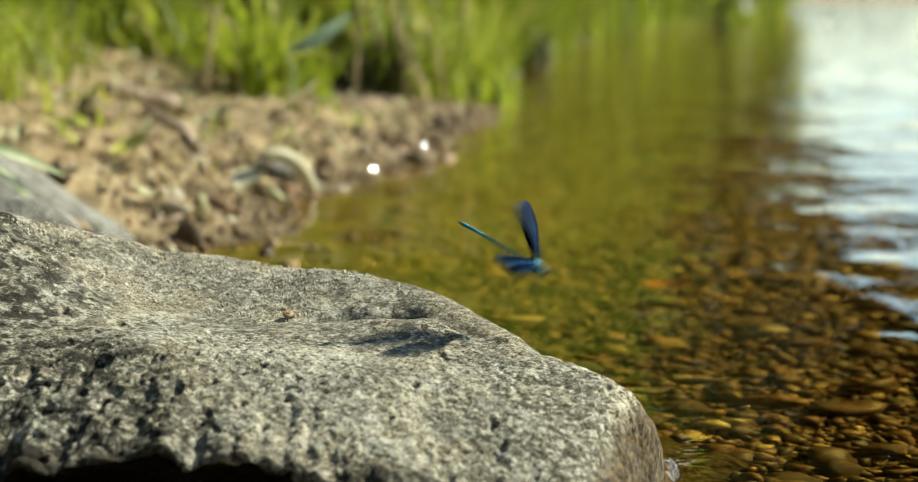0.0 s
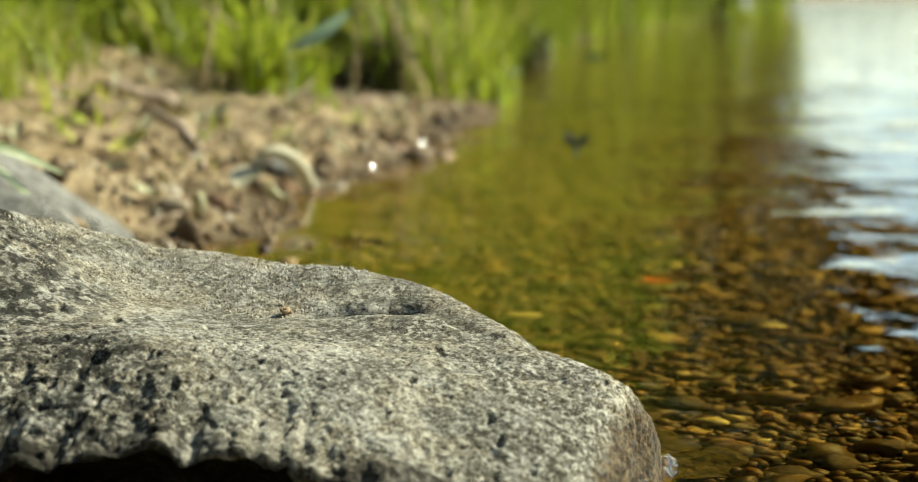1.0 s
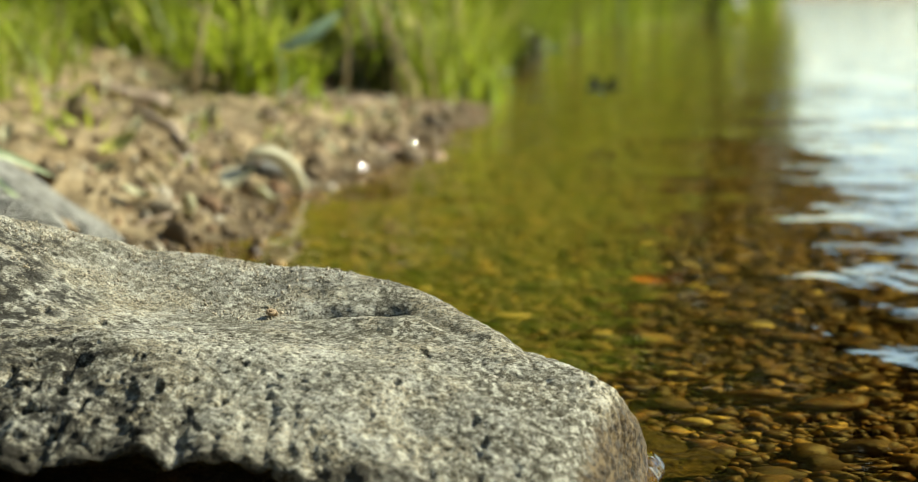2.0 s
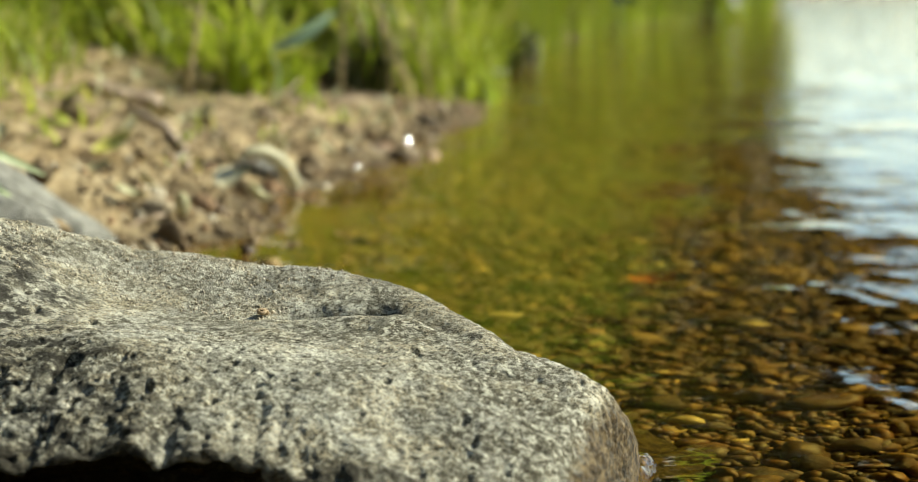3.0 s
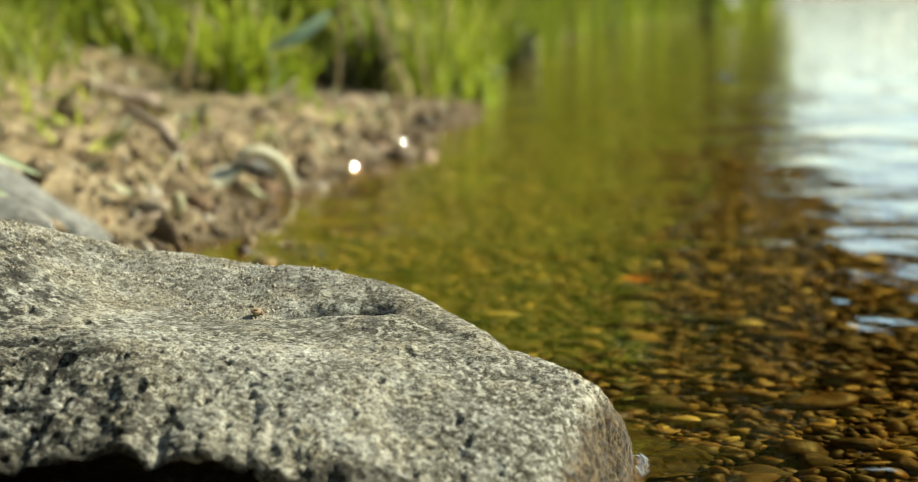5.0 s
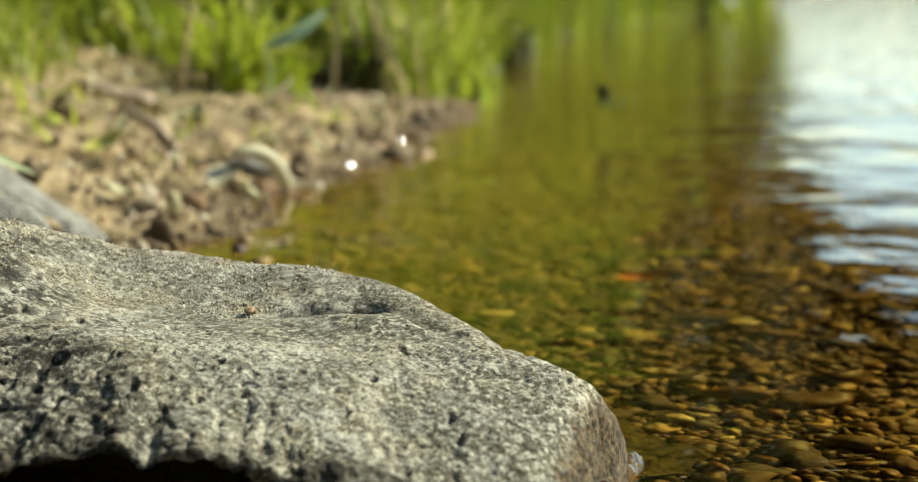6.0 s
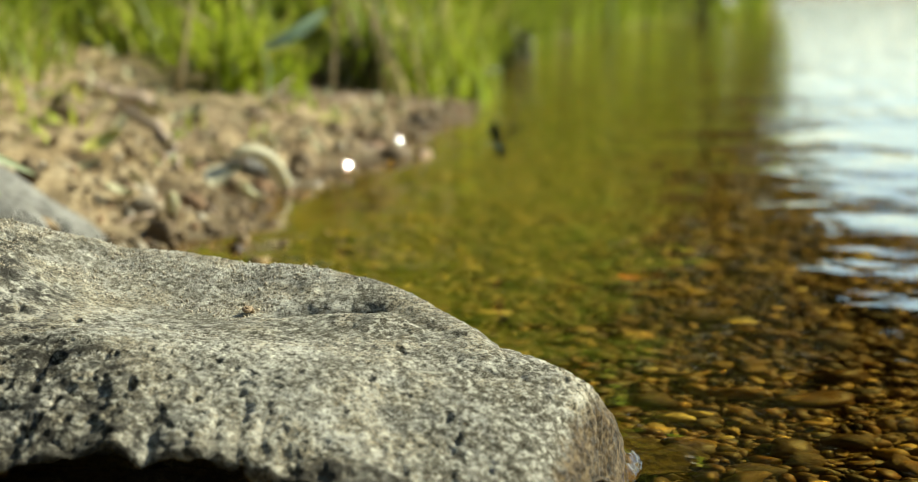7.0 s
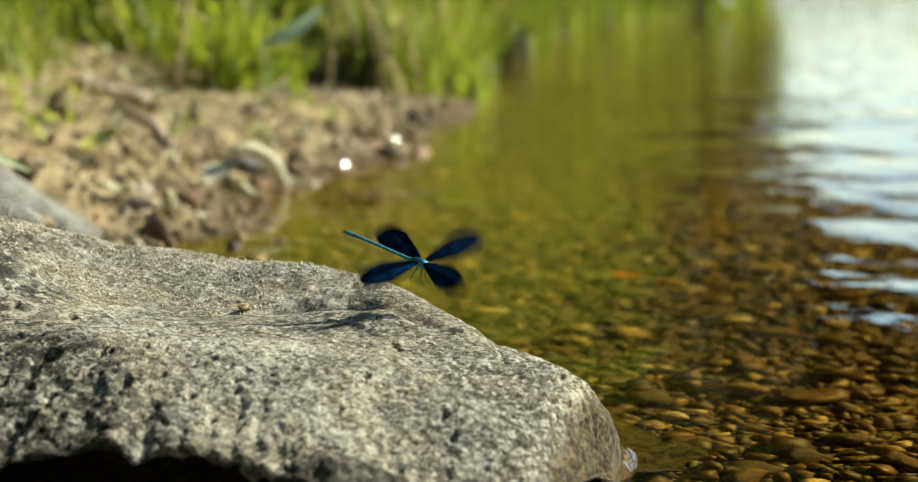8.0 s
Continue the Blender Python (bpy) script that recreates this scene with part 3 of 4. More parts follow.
# ---- grass
def blades(name, spots, segs=4):
    """One mesh of grass blades: spots are rows of x, y, z, height, width, turn, lean."""
    a = np.array(spots)
    n, k = len(a), segs + 1
    t = np.linspace(0, 1, k)[None, :]
    h, wd, turn, lean = (a[:, i][:, None] for i in (3, 4, 5, 6))
    out = h * lean * t ** 2
    up = h * t * (1 - 0.35 * lean * t ** 2)
    half = wd * (1 - t ** 2.2) * 0.5 + 0.0003
    cx, cy = a[:, 0][:, None] + np.cos(turn) * out, a[:, 1][:, None] + np.sin(turn) * out
    cz = a[:, 2][:, None] + up
    sx, sy = -np.sin(turn), np.cos(turn)
    left = np.stack([cx + sx * half, cy + sy * half, cz], -1)
    right = np.stack([cx - sx * half, cy - sy * half, cz], -1)
    v = np.stack([left, right], 2).reshape(-1, 3)
    base = np.arange(n)[:, None] * k * 2
    j = np.arange(segs)[None, :] * 2
    f = np.stack([base + j, base + j + 1, base + j + 3, base + j + 2], -1).reshape(-1, 4)
    return np_mesh(name, v, f)


def build_grass():
    rnd = random.Random(3)
    spots, reeds = [], []

    def tuft(x, y, count, tall, wide=0.006, spreadr=0.05):
        z = float(ground_z(x, y)) - 0.01
        for _ in range(count):
            (spots if y < 4.4 else reeds).append((x + rnd.gauss(0, spreadr), y + rnd.gauss(0, spreadr), z, tall * rnd.uniform(0.5, 1.15), wide * rnd.uniform(0.6, 1.3), rnd.uniform(0, 6.28), rnd.uniform(0.2, 1.7 if y < 3.8 else 1.2)))

    for _ in range(560):
        y = rnd.uniform(3.1, 6.5)
        x = float(shore(y)) - rnd.uniform(0.14 if y > 3.5 else 0.42, 2.4)
        tuft(x, y, 20, rnd.uniform(0.18, 0.5) if y < 3.6 else rnd.uniform(0.35, 1.0), 0.009)
    for _ in range(16):
        tuft(rnd.uniform(-0.36, -0.25), rnd.uniform(2.8, 3.0), 16, rnd.uniform(0.12, 0.28), 0.008, 0.02)
    for _ in range(60):
        y = rnd.uniform(3.5, 5.2)
        tuft(float(shore(y)) - rnd.uniform(0.0, 0.25), y, 16, rnd.uniform(0.12, 0.35), 0.008, 0.03)
    for _ in range(560):
        y = 4.8 + 26 * rnd.random() ** 1.6
        x = float(shore(y)) - (0.10 if y < 8.5 else 0.02) - rnd.uniform(0.0, 1.3) * (0.6 + 0.06 * y)
        tuft(x, y, 18, rnd.uniform(0.6, 1.1) + 0.008 * y, 0.008 + 0.0012 * y, 0.04 + 0.006 * y)
    for _ in range(90):
        y = rnd.uniform(4.6, 10.0)
        tuft(float(shore(y)) - rnd.uniform(0.0, 0.16), y, 14, rnd.uniform(0.2, 0.55), 0.009, 0.03)
    for _ in range(40):
        y = rnd.uniform(17.3, 19.8)
        tuft(rnd.uniform(0.156, 0.173) * y, y, 18, rnd.uniform(0.8, 1.3), 0.03, 0.06)
    for _ in range(700):
        y = rnd.uniform(9.0, 31)
        tuft(float(shore(y)) - rnd.uniform(0.0, 0.5), y, 16, rnd.uniform(0.7, 1.25), 0.008 + 0.001 * y, 0.03 + 0.004 * y)
    for _ in range(240):
        y = rnd.uniform(4.0, 9.0)
        tuft(float(shore(y)) - rnd.uniform(0.08, 0.6), y, 16, rnd.uniform(0.7, 1.35), 0.010, 0.04)
    for _ in range(900):
        y = rnd.uniform(-4.0, 9.0)
        x = float(shore(y)) - 0.9 - 6.0 * rnd.random() ** 1.3
        if y > 4.4 or x < -1.1:
            tuft(x, min(y, 4.3), 14, rnd.uniform(0.12, 0.4), 0.010, 0.12)
    for _ in range(18):
        y = rnd.uniform(2.1, 3.2)
        tuft(float(shore(y)) - rnd.uniform(0.08, 0.5), y, 5, rnd.uniform(0.03, 0.07), 0.007, 0.015)
    for _ in range(40):
        y = rnd.uniform(3.0, 3.5)
        tuft(float(shore(y)) - rnd.uniform(0.42, 0.9), y, 14, rnd.uniform(0.06, 0.16), 0.008, 0.03)
    for _ in range(26):
        tuft(rnd.uniform(-0.80, -0.60), rnd.uniform(2.3, 2.85), 16, rnd.uniform(0.08, 0.20), 0.006, 0.03)
    # dark blades put in for the shaded gaps between and under the grass
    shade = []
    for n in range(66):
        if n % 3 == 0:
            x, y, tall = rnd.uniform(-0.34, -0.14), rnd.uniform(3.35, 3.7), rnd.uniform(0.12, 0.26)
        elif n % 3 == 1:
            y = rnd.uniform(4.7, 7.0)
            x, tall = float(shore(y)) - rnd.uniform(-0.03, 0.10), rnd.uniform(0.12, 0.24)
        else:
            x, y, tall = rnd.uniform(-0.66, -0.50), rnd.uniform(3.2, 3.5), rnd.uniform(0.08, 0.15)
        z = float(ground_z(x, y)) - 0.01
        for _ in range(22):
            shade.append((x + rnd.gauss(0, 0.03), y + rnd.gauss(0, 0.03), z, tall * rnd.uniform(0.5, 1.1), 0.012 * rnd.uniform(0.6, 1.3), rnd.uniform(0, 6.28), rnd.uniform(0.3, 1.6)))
    thing("undergrowth", blades("undergrowth", shade, 3), LEAF, "dark blades standing in for shaded gaps at the foot of the grass", "undergrowth", kind="stuff")
    thing("reeds", blades("reeds", reeds), FAR_BLADES, "far tall grass and reeds along the water, toned darker than near grass", "reeds", kind="stuff")
    return thing("grass", blades("grass", spots), GRASS, "tall sunlit green grass on the bank", "grass", kind="stuff")


build_grass()


# ---- trees over the water, set to fit their mirrored view; some unseen, blocking sky
def build_tree(x, y, crown_at, radii, seed, count=9000, leaf=0.13, column=False, foliage=LEAF):
    rnd = random.Random(seed)
    z = float(ground_z(x, y)) - 0.05
    tree = tagged(new("tree"), "leafy tree on the bank, added for reflections and to block sky", "tree", "bank trees")
    tree.matrix_basis = pose(x, y, z)
    c, r = Vector(crown_at) - Vector((x, y, z)), Vector(radii)
    part("trunk", tube([(0, 0, 0), (c.x * 0.15, c.y * 0.15, c.z * 0.4), (c.x * 0.6, c.y * 0.6, c.z * 0.8), (c.x, c.y, c.z + r.z * 0.6)], [0.17, 0.14, 0.10, 0.03], 10), BARK, tree)
    clumps = []
    while len(clumps) < (90 if column else 64):
        q = Vector((rnd.uniform(-1, 1), rnd.uniform(-1, 1), rnd.uniform(-1, 1)))
        if (0.3 < q.length < 1 and not column) or (column and math.hypot(q.x, q.y) < 1):
            clumps.append(c + Vector((q.x * r.x, q.y * r.y, q.z * r.z)))
    for end in clumps[:8]:
        part("limb", tube([(c.x * 0.6, c.y * 0.6, c.z * 0.8), tuple((end + c) * 0.5 + Vector((0, 0, 0.1))), tuple(end)], [0.06, 0.04, 0.012], 6), BARK, tree)
    v = []
    for _ in range(count):
        p = rnd.choice(clumps) + Vector((rnd.gauss(0, r.x * (0.06 if column else 0.19)), rnd.gauss(0, r.y * 0.19), rnd.gauss(0, r.z * 0.15)))
        m = Euler((rnd.uniform(-1, 1), rnd.uniform(-1, 1), rnd.uniform(0, 6.28))).to_matrix()
        s = leaf * rnd.uniform(0.6, 1.2)
        for q in ((-s, 0, 0), (0, -s * 0.5, 0), (s, 0, s * 0.2), (0, s * 0.5, 0)):
            v.append(p + m @ Vector(q))
    part("crown", np_mesh("crown", np.array([tuple(q) for q in v]), np.arange(len(v)).reshape(-1, 4)), foliage, tree)


build_tree(-3.0, 8.0, (-2.2, 7.6, 3.0), (2.2, 1.8, 2.6), 1, foliage=LIT_LEAF)
build_tree(-0.8, 10.5, (-0.2, 10.0, 3.2), (2.0, 1.8, 2.9), 2, 11000)
build_tree(-0.6, 9.3, (-0.28, 9.0, 1.0), (1.05, 0.8, 0.85), 11, 9000, 0.09, foliage=LIT_LEAF)
build_tree(0.6, 13.6, (0.85, 13.2, 0.65), (0.85, 0.8, 0.75), 12, 8000, 0.11, foliage=LIT_LEAF)
build_tree(2.4, 21.5, (4.0, 20.0, 7.2), (3.7, 3.4, 3.6), 3, 34000, 0.2)
build_tree(3.4, 23.0, (6.5, 22.0, 9.0), (3.3, 3.4, 4.5), 7, 34000, 0.2)
build_tree(0.9, 15.0, (1.15, 14.5, 3.4), (1.5, 1.8, 3.2), 4, 14000, 0.16)
build_tree(3.0, 20.9, (3.55, 20.2, 3.2), (1.0, 0.9, 1.5), 9, 14000, 0.16)
build_tree(3.6, 21.3, (4.8, 20.2, 4.4), (0.95, 0.9, 1.35), 10, 11000, 0.16)
build_tree(3.2, 19.6, (3.27, 19.3, 0.6), (0.5, 0.5, 0.6), 13, 3600, 0.09, foliage=LIT_LEAF)
build_tree(1.9, 19.0, (2.2, 18.4, 1.15), (0.72, 0.5, 0.85), 14, 9000, 0.11, foliage=LIT_LEAF)
build_tree(1.9, 21.0, (1.85, 20.5, 4.4), (1.75, 2.0, 4.0), 5, 30000, 0.2, True)
# low shrubs on the far bank, added for dark reflections in the ripples
for n in range(7):
    bx = 15.5 + n * 1.9
    build_tree(bx, 84.5 + n * 1.4, (bx, 84.5 + n * 1.4, 0.55), (1.5, 1.2, 0.35), 50 + n, 1500, 0.2)
# unseen trees added behind and left of the camera to cut sky light
for n, (tx, ty) in enumerate(((-5.5, 3.0), (-4.5, -2.0), (-2.5, -6.0), (2.0, -7.0), (6.5, -5.5))):
    build_tree(tx, ty, (tx, ty, 4.0), (2.8, 2.6, 3.4), 20 + n, 9000, 0.18)


# ---- stones and litter on the bank
def resting(x, y, lift=0.0):
    return float(ground_z(x, y)) + lift


def one_stone(name, x, y, size, seed, material, label, category="stone", lift=0.1, turn=0, tilt=(0, 0), flat=0.6, detail=3, rough=0.22, group=""):
    v, f = stone_shape(seed, flat, detail, rough)
    v = v + 0.02 * np.stack([vnoise(v, 9, seed + k) for k in (1, 2, 3)], -1)
    return thing(name, np_mesh(name, v * np.array(size), f), material, label, category, group, at=pose(x, y, resting(x, y, size[2] * lift), *tilt, turn))


one_stone("bank_boulder", -0.45, 1.60, (0.38, 0.19, 0.20), 71, DRIFT, "smooth grey boulder half sunk in the bank", "rock", 0.05, 14, (0, 27), 0.7, 4, 0.2)
one_stone("bank_boulder", -0.40, 1.42, (0.20, 0.14, 0.13), 72, DRIFT, "small dark grey boulder at the bank's foot", "rock", 0.2, -20, (0, 5), 0.7, 4, 0.15)
one_stone("stone", -0.335, 1.44, (0.05, 0.035, 0.035), 73, BANK_STONE, "rounded beige stone by the grey boulder", lift=1.1, turn=15)
one_stone("stone", -0.375, 1.43, (0.03, 0.028, 0.03), 74, BANK_STONE, "rounded beige stone by the grey boulder", lift=2.0, turn=60)
one_stone("stone", -0.331, 1.93, (0.045, 0.035, 0.04), 75, BANK_STONE, "angular brown stone at the water's edge", turn=-25, tilt=(0, 20))
one_stone("stone", -0.265, 1.90, (0.03, 0.03, 0.032), 76, BANK_STONE, "reddish stone at the water's edge")
one_stone("stone", -0.235, 2.17, (0.075, 0.05, 0.055), 77, DRIFT, "dark stone under curled leaves", lift=0.15)
one_stone("stone", -0.06, 2.56, (0.06, 0.05, 0.06), 78, BANK_STONE, "grey stone at the tip of the bank", turn=20)
one_stone("stone", -0.02, 2.60, (0.04, 0.04, 0.05), 79, BANK_STONE, "brown stone at the tip of the bank", turn=70)
one_stone("stone", -0.48, 2.27, (0.05, 0.04, 0.06), 80, BANK_STONE, "pale clod on the bank slope", turn=10)
one_stone("stone", -0.50, 2.33, (0.04, 0.04, 0.05), 81, BANK_STONE, "pale clod on the bank slope", turn=50)


def leaf_mesh(length, width, bend=0.4, curl=0.3, segs=10):
    """A leaf with a fold along its rib, bent along its length, with a little thickness."""
    rows = []
    for i in range(segs + 1):
        t = i / segs
        half = width * 0.5 * math.sin(math.pi * min(0.02 + 0.96 * t, 1)) ** 0.7
        a = bend * t
        x, z = length * t * math.cos(a * 0.7), length * t * math.sin(a)
        for u in (-1, -0.5, 0, 0.5, 1):
            rows.append((x, u * half, z + curl * width * 0.5 * u * u))
    top = np.array(rows)
    n = len(top)
    f = grid_faces(segs + 1, 5)
    return np_mesh("leaf", np.concatenate([top, top - (0, 0, 0.0008)]), np.concatenate([f, f[:, ::-1] + n]))


def build_litter():
    thing("curled_leaf", leaf_mesh(0.052, 0.044, -0.5, 0.4), PEELED, "pale dry curled leaf lying on the bank", "leaf", at=pose(-0.262, 2.065, resting(-0.262, 2.065, 0.0), 0, -50, 70))
    strip = [(-0.246, 2.088, 0.050), (-0.232, 2.10, 0.056), (-0.218, 2.112, 0.053), (-0.205, 2.122, 0.044), (-0.194, 2.132, 0.030), (-0.187, 2.14, 0.012), (-0.184, 2.15, -0.012)]
    thing("root", tube(strip, [0.005, 0.009, 0.011, 0.012, 0.011, 0.010, 0.006], 12, 0.8), PEELED, "pale peeled root bending down into the water", "root")
    thing("yellow_leaf", leaf_mesh(0.05, 0.03, 0.3), YELLOWLEAF, "small yellow leaf on the soil", "leaf", at=pose(-0.42, 2.06, resting(-0.42, 2.06, 0.012), 25, -10, 30))
    twig = [(-0.540, 2.56), (-0.505, 2.56), (-0.472, 2.56), (-0.44, 2.56), (-0.405, 2.56)]
    ends = [resting(*twig[0], 0.016), resting(*twig[-1], 0.014)]
    twig = [(x, y, ends[0] + (ends[1] - ends[0]) * n / 4 + 0.006 * (n % 2)) for n, (x, y) in enumerate(twig)]
    thing("stick", tube(twig, [0.009, 0.013, 0.014, 0.013, 0.008], 8), TWIG, "weathered brown stick on the bank", "stick")
    root = [(-0.44, 2.4), (-0.37, 2.3), (-0.33, 2.2), (-0.31, 2.08)]
    thing("root", tube([(x, y, resting(x, y, 0.006)) for x, y in root], [0.006, 0.008, 0.007, 0.004], 8), TWIG, "thin brown root running down the bank", "root")
    rnd = random.Random(4)
    stalks = (((-0.404, 2.70), 0.16, (0.03, 0.0)), ((-0.13, 3.45), 0.30, (-0.10, 0.05)), ((-0.10, 3.40), 0.26, (-0.05, 0.05)), ((-0.06, 3.35), 0.24, (-0.09, 0.0)),
              ((-0.28, 2.95), 0.18, (-0.05, 0.02)), ((-0.20, 3.3), 0.22, (0.01, 0.03)), ((-0.02, 3.5), 0.20, (-0.06, 0.0)))
    for (x, y), tall, (dx, dy) in stalks:
        z = resting(x, y, -0.01)
        thing("dry_stalk", tube([(x, y, z), (x + dx * 0.3, y + dy * 0.3, z + tall * 0.4), (x + dx * 0.7, y + dy * 0.7, z + tall * 0.8), (x + dx, y + dy, z + tall)], [0.005, 0.0045, 0.004, 0.002], 6), STRAW,
              "dry straw-coloured grass stalk leaning on the bank", "stalk", "dry stalks")
    plant = tagged(new("broadleaf_plant"), "broad bluish green leaf rising from the grass", "plant")
    plant.matrix_basis = pose(-0.27, 2.72, resting(-0.27, 2.72))
    part("stem", tube([(0, 0, -0.01), (0.01, 0, 0.05), (0.0, 0.0, 0.085)], [0.003, 0.0025, 0.002], 6), GREENLEAF, plant)
    part("leaf", leaf_mesh(0.115, 0.034, 0.35), GREENLEAF, plant, at=pose(0.0, 0.0, 0.088, 38, -14, 4))
    reed = tagged(new("reed"), "pale green reed blades bent over the grey boulder", "plant")
    reed.matrix_basis = pose(-0.50, 1.47, resting(-0.50, 1.47))
    for turn, ln, rx in ((4, 0.16, 30), (-12, 0.15, 60)):
        part("blade", leaf_mesh(ln, 0.012, -0.9), mat_reed, reed, at=pose(0, 0, 0.08, rx, -5, turn))
    part("stem", tube([(0, 0, -0.01), (0.005, 0, 0.04), (0, 0, 0.085)], [0.004, 0.004, 0.003], 6), mat_reed, reed)
    flower = tagged(new("flower"), "small whitish flower at the water's edge", "flower")
    flower.matrix_basis = pose(0.075, 3.95, resting(0.075, 3.95))
    part("stem", tube([(0, 0, -0.02), (0.02, 0, 0.05), (0.05, -0.01, 0.06)], [0.003, 0.0025, 0.002], 6), GREENLEAF, flower)
    for n in range(6):
        part("petal", leaf_mesh(0.022, 0.014, 0.3), WHITE, flower, at=pose(0.05, -0.01, 0.06, 0, -15, n * 60))
    thing("sunken_leaf", leaf_mesh(0.05, 0.046, 0.2), RUST, "rust-red dead leaf on the stream bed", "leaf", at=pose(0.170, 1.52, resting(0.170, 1.52, 0.032), 15, -6, -35))


def build_scatter():
    rnd = random.Random(77)
    leaf, sprig = leaf_mesh(0.03, 0.016, 0.5, 0.6, 6), tube([(0, 0, 0), (0.03, 0.004, 0.003), (0.06, -0.002, 0.004), (0.085, 0.006, 0.002)], [0.0016, 0.0022, 0.002, 0.001], 6)
    for n in range(100):
        y = rnd.uniform(1.75, 3.3)
        x = float(shore(y)) - rnd.uniform(0.02, 0.55)
        m = pose(x, y, resting(x, y, 0.006), rnd.uniform(-25, 25), rnd.uniform(-30, 10), rnd.uniform(0, 360))
        if n % 3:
            thing("dead_leaf", leaf, PALE, "small pale dead leaf on the bank", "leaf", "bank litter", at=m)
        else:
            thing("twig", sprig, TWIG, "thin broken twig on the bank", "twig", "bank litter", at=m)


mat_reed = mat_plain("pale_reed", (0.15, 0.19, 0.08), (0.28, 0.33, 0.18), 50, 0.5)
build_litter()
build_scatter()

# larger stones on the bed, by the boulder's tip
for bx, by, size, seed, tn in ((0.287, 1.56, (0.036, 0.03, 0.03), 91, 0), (0.075, 1.50, (0.06, 0.04, 0.022), 92, 10), (0.225, 1.34, (0.075, 0.035, 0.03), 93, -8),
                               (0.252, 1.08, (0.05, 0.04, 0.035), 94, 20), (0.215, 0.965, (0.034, 0.028, 0.028), 104, 25), (0.165, 1.16, (0.032, 0.02, 0.018), 95, -15), (0.285, 1.14, (0.05, 0.04, 0.03), 96, 40),
                               (0.12, 1.28, (0.034, 0.024, 0.02), 97, 12), (0.20, 1.10, (0.055, 0.035, 0.024), 98, -20), (0.30, 1.26, (0.05, 0.03, 0.02), 99, 5)):
    one_stone("river_stone", bx, by, size, seed, BED_PEBBLE, "golden brown stone on the stream bed", lift=0.3, turn=tn, tilt=(25 - seed % 5 * 12, seed % 7 * 9 - 25), rough=0.34, flat=1.0, group="bed stones")


PALESTONE = mat_plain("pale_bed_stone", (0.17, 0.135, 0.065), (0.34, 0.28, 0.16), 120, 0.5)
for bx, by, size, seed, tn in ((0.243, 1.31, (0.027, 0.024, 0.020), 101, 10), (0.050, 1.33, (0.036, 0.030, 0.026), 105, 5), (0.155, 1.03, (0.024, 0.017, 0.014), 106, -10), (0.180, 0.99, (0.013, 0.010, 0.009), 107, 30), (0.170, 1.04, (0.017, 0.013, 0.012), 102, -20), (0.155, 1.16, (0.015, 0.012, 0.010), 103, 35)):
    one_stone("river_stone", bx, by, size, seed, PALESTONE, "rounded pale stone on the stream bed", lift=1.2, turn=tn, rough=0.15, flat=0.85, group="bed stones")


# ---- grains and a small snail shell on the boulder
def build_grains():
    co = np.empty(len(BOULDER.data.vertices) * 3, np.float32)
    no = np.empty(len(BOULDER.data.vertices) * 3, np.float32)
    BOULDER.data.vertices.foreach_get("co", co)
    BOULDER.data.vertices.foreach_get("normal", no)
    co, no = co.reshape(-1, 3), no.reshape(-1, 3)
    up = np.where((np.abs(no[:, 2]) > 0.7) & (co[:, 2] > 0.05) & (co[:, 1] > 0.83) & (co[:, 0] > -0.28))[0]
    rnd = random.Random(9)
    patch = vnoise(co[up], 26, 33) + 0.6 * vnoise(co[up], 75, 34) + np.clip((co[up, 1] - 0.90) * 8, -0.6, 0.35)
    up = up[patch > 0.25]
    spots = []
    for i in (up[rnd.randrange(len(up))] for _ in range(1700)):
        x, y, z = map(float, co[i])
        spots.append((x + rnd.gauss(0, 0.0006), y + rnd.gauss(0, 0.0006), z + 0.0001, rnd.choice((0.0005, 0.0006, 0.0008, 0.0010, 0.0017)) * rnd.uniform(0.7, 1.3), rnd.uniform(0, 6), rnd.uniform(-0.8, 0.8)))
    thing("sand_grains", scattered("sand_grains", CHIPS[:4], spots), SAND, "coarse pale sand grains strewn on the boulder", "sand", kind="stuff")
    near = int(np.argmin(np.hypot(co[:, 0] + 0.092, co[:, 1] - 0.908) + (co[:, 2] < 0.04)))
    return co[near]


SAND = mat_stone("sand_grain_stone", ((0.0, (0.42, 0.35, 0.23)), (0.6, (0.64, 0.56, 0.42)), (1.0, (0.78, 0.73, 0.62))), True, 0.7, 400)
SHELL = mat_plain("snail_shell", (0.26, 0.17, 0.09), (0.48, 0.36, 0.22), 400, 0.45)


def build_shell():
    at = build_grains()
    pts, radii = [], []
    for n in range(40):
        a = n * 0.36
        r = 0.0024 * (1 - n / 44)
        pts.append((math.cos(a) * r, math.sin(a) * r, n * 0.00006 + 0.0008))
        radii.append(0.0015 * (1 - n / 46))
    thing("snail_shell", tube(pts, radii, 8), SHELL, "tiny brown snail shell lying on the boulder", "shell", at=pose(float(at[0]), float(at[1]), float(at[2]) + 0.0012, 20, 10, 0))


build_shell()


# ---- the damselfly
BODY = mat_plain("metallic_blue_body", (0.004, 0.05, 0.09), (0.03, 0.28, 0.39), 420, 0.30, (2.2, 0.6, 0.6), spec=0.6, metal=0.6)
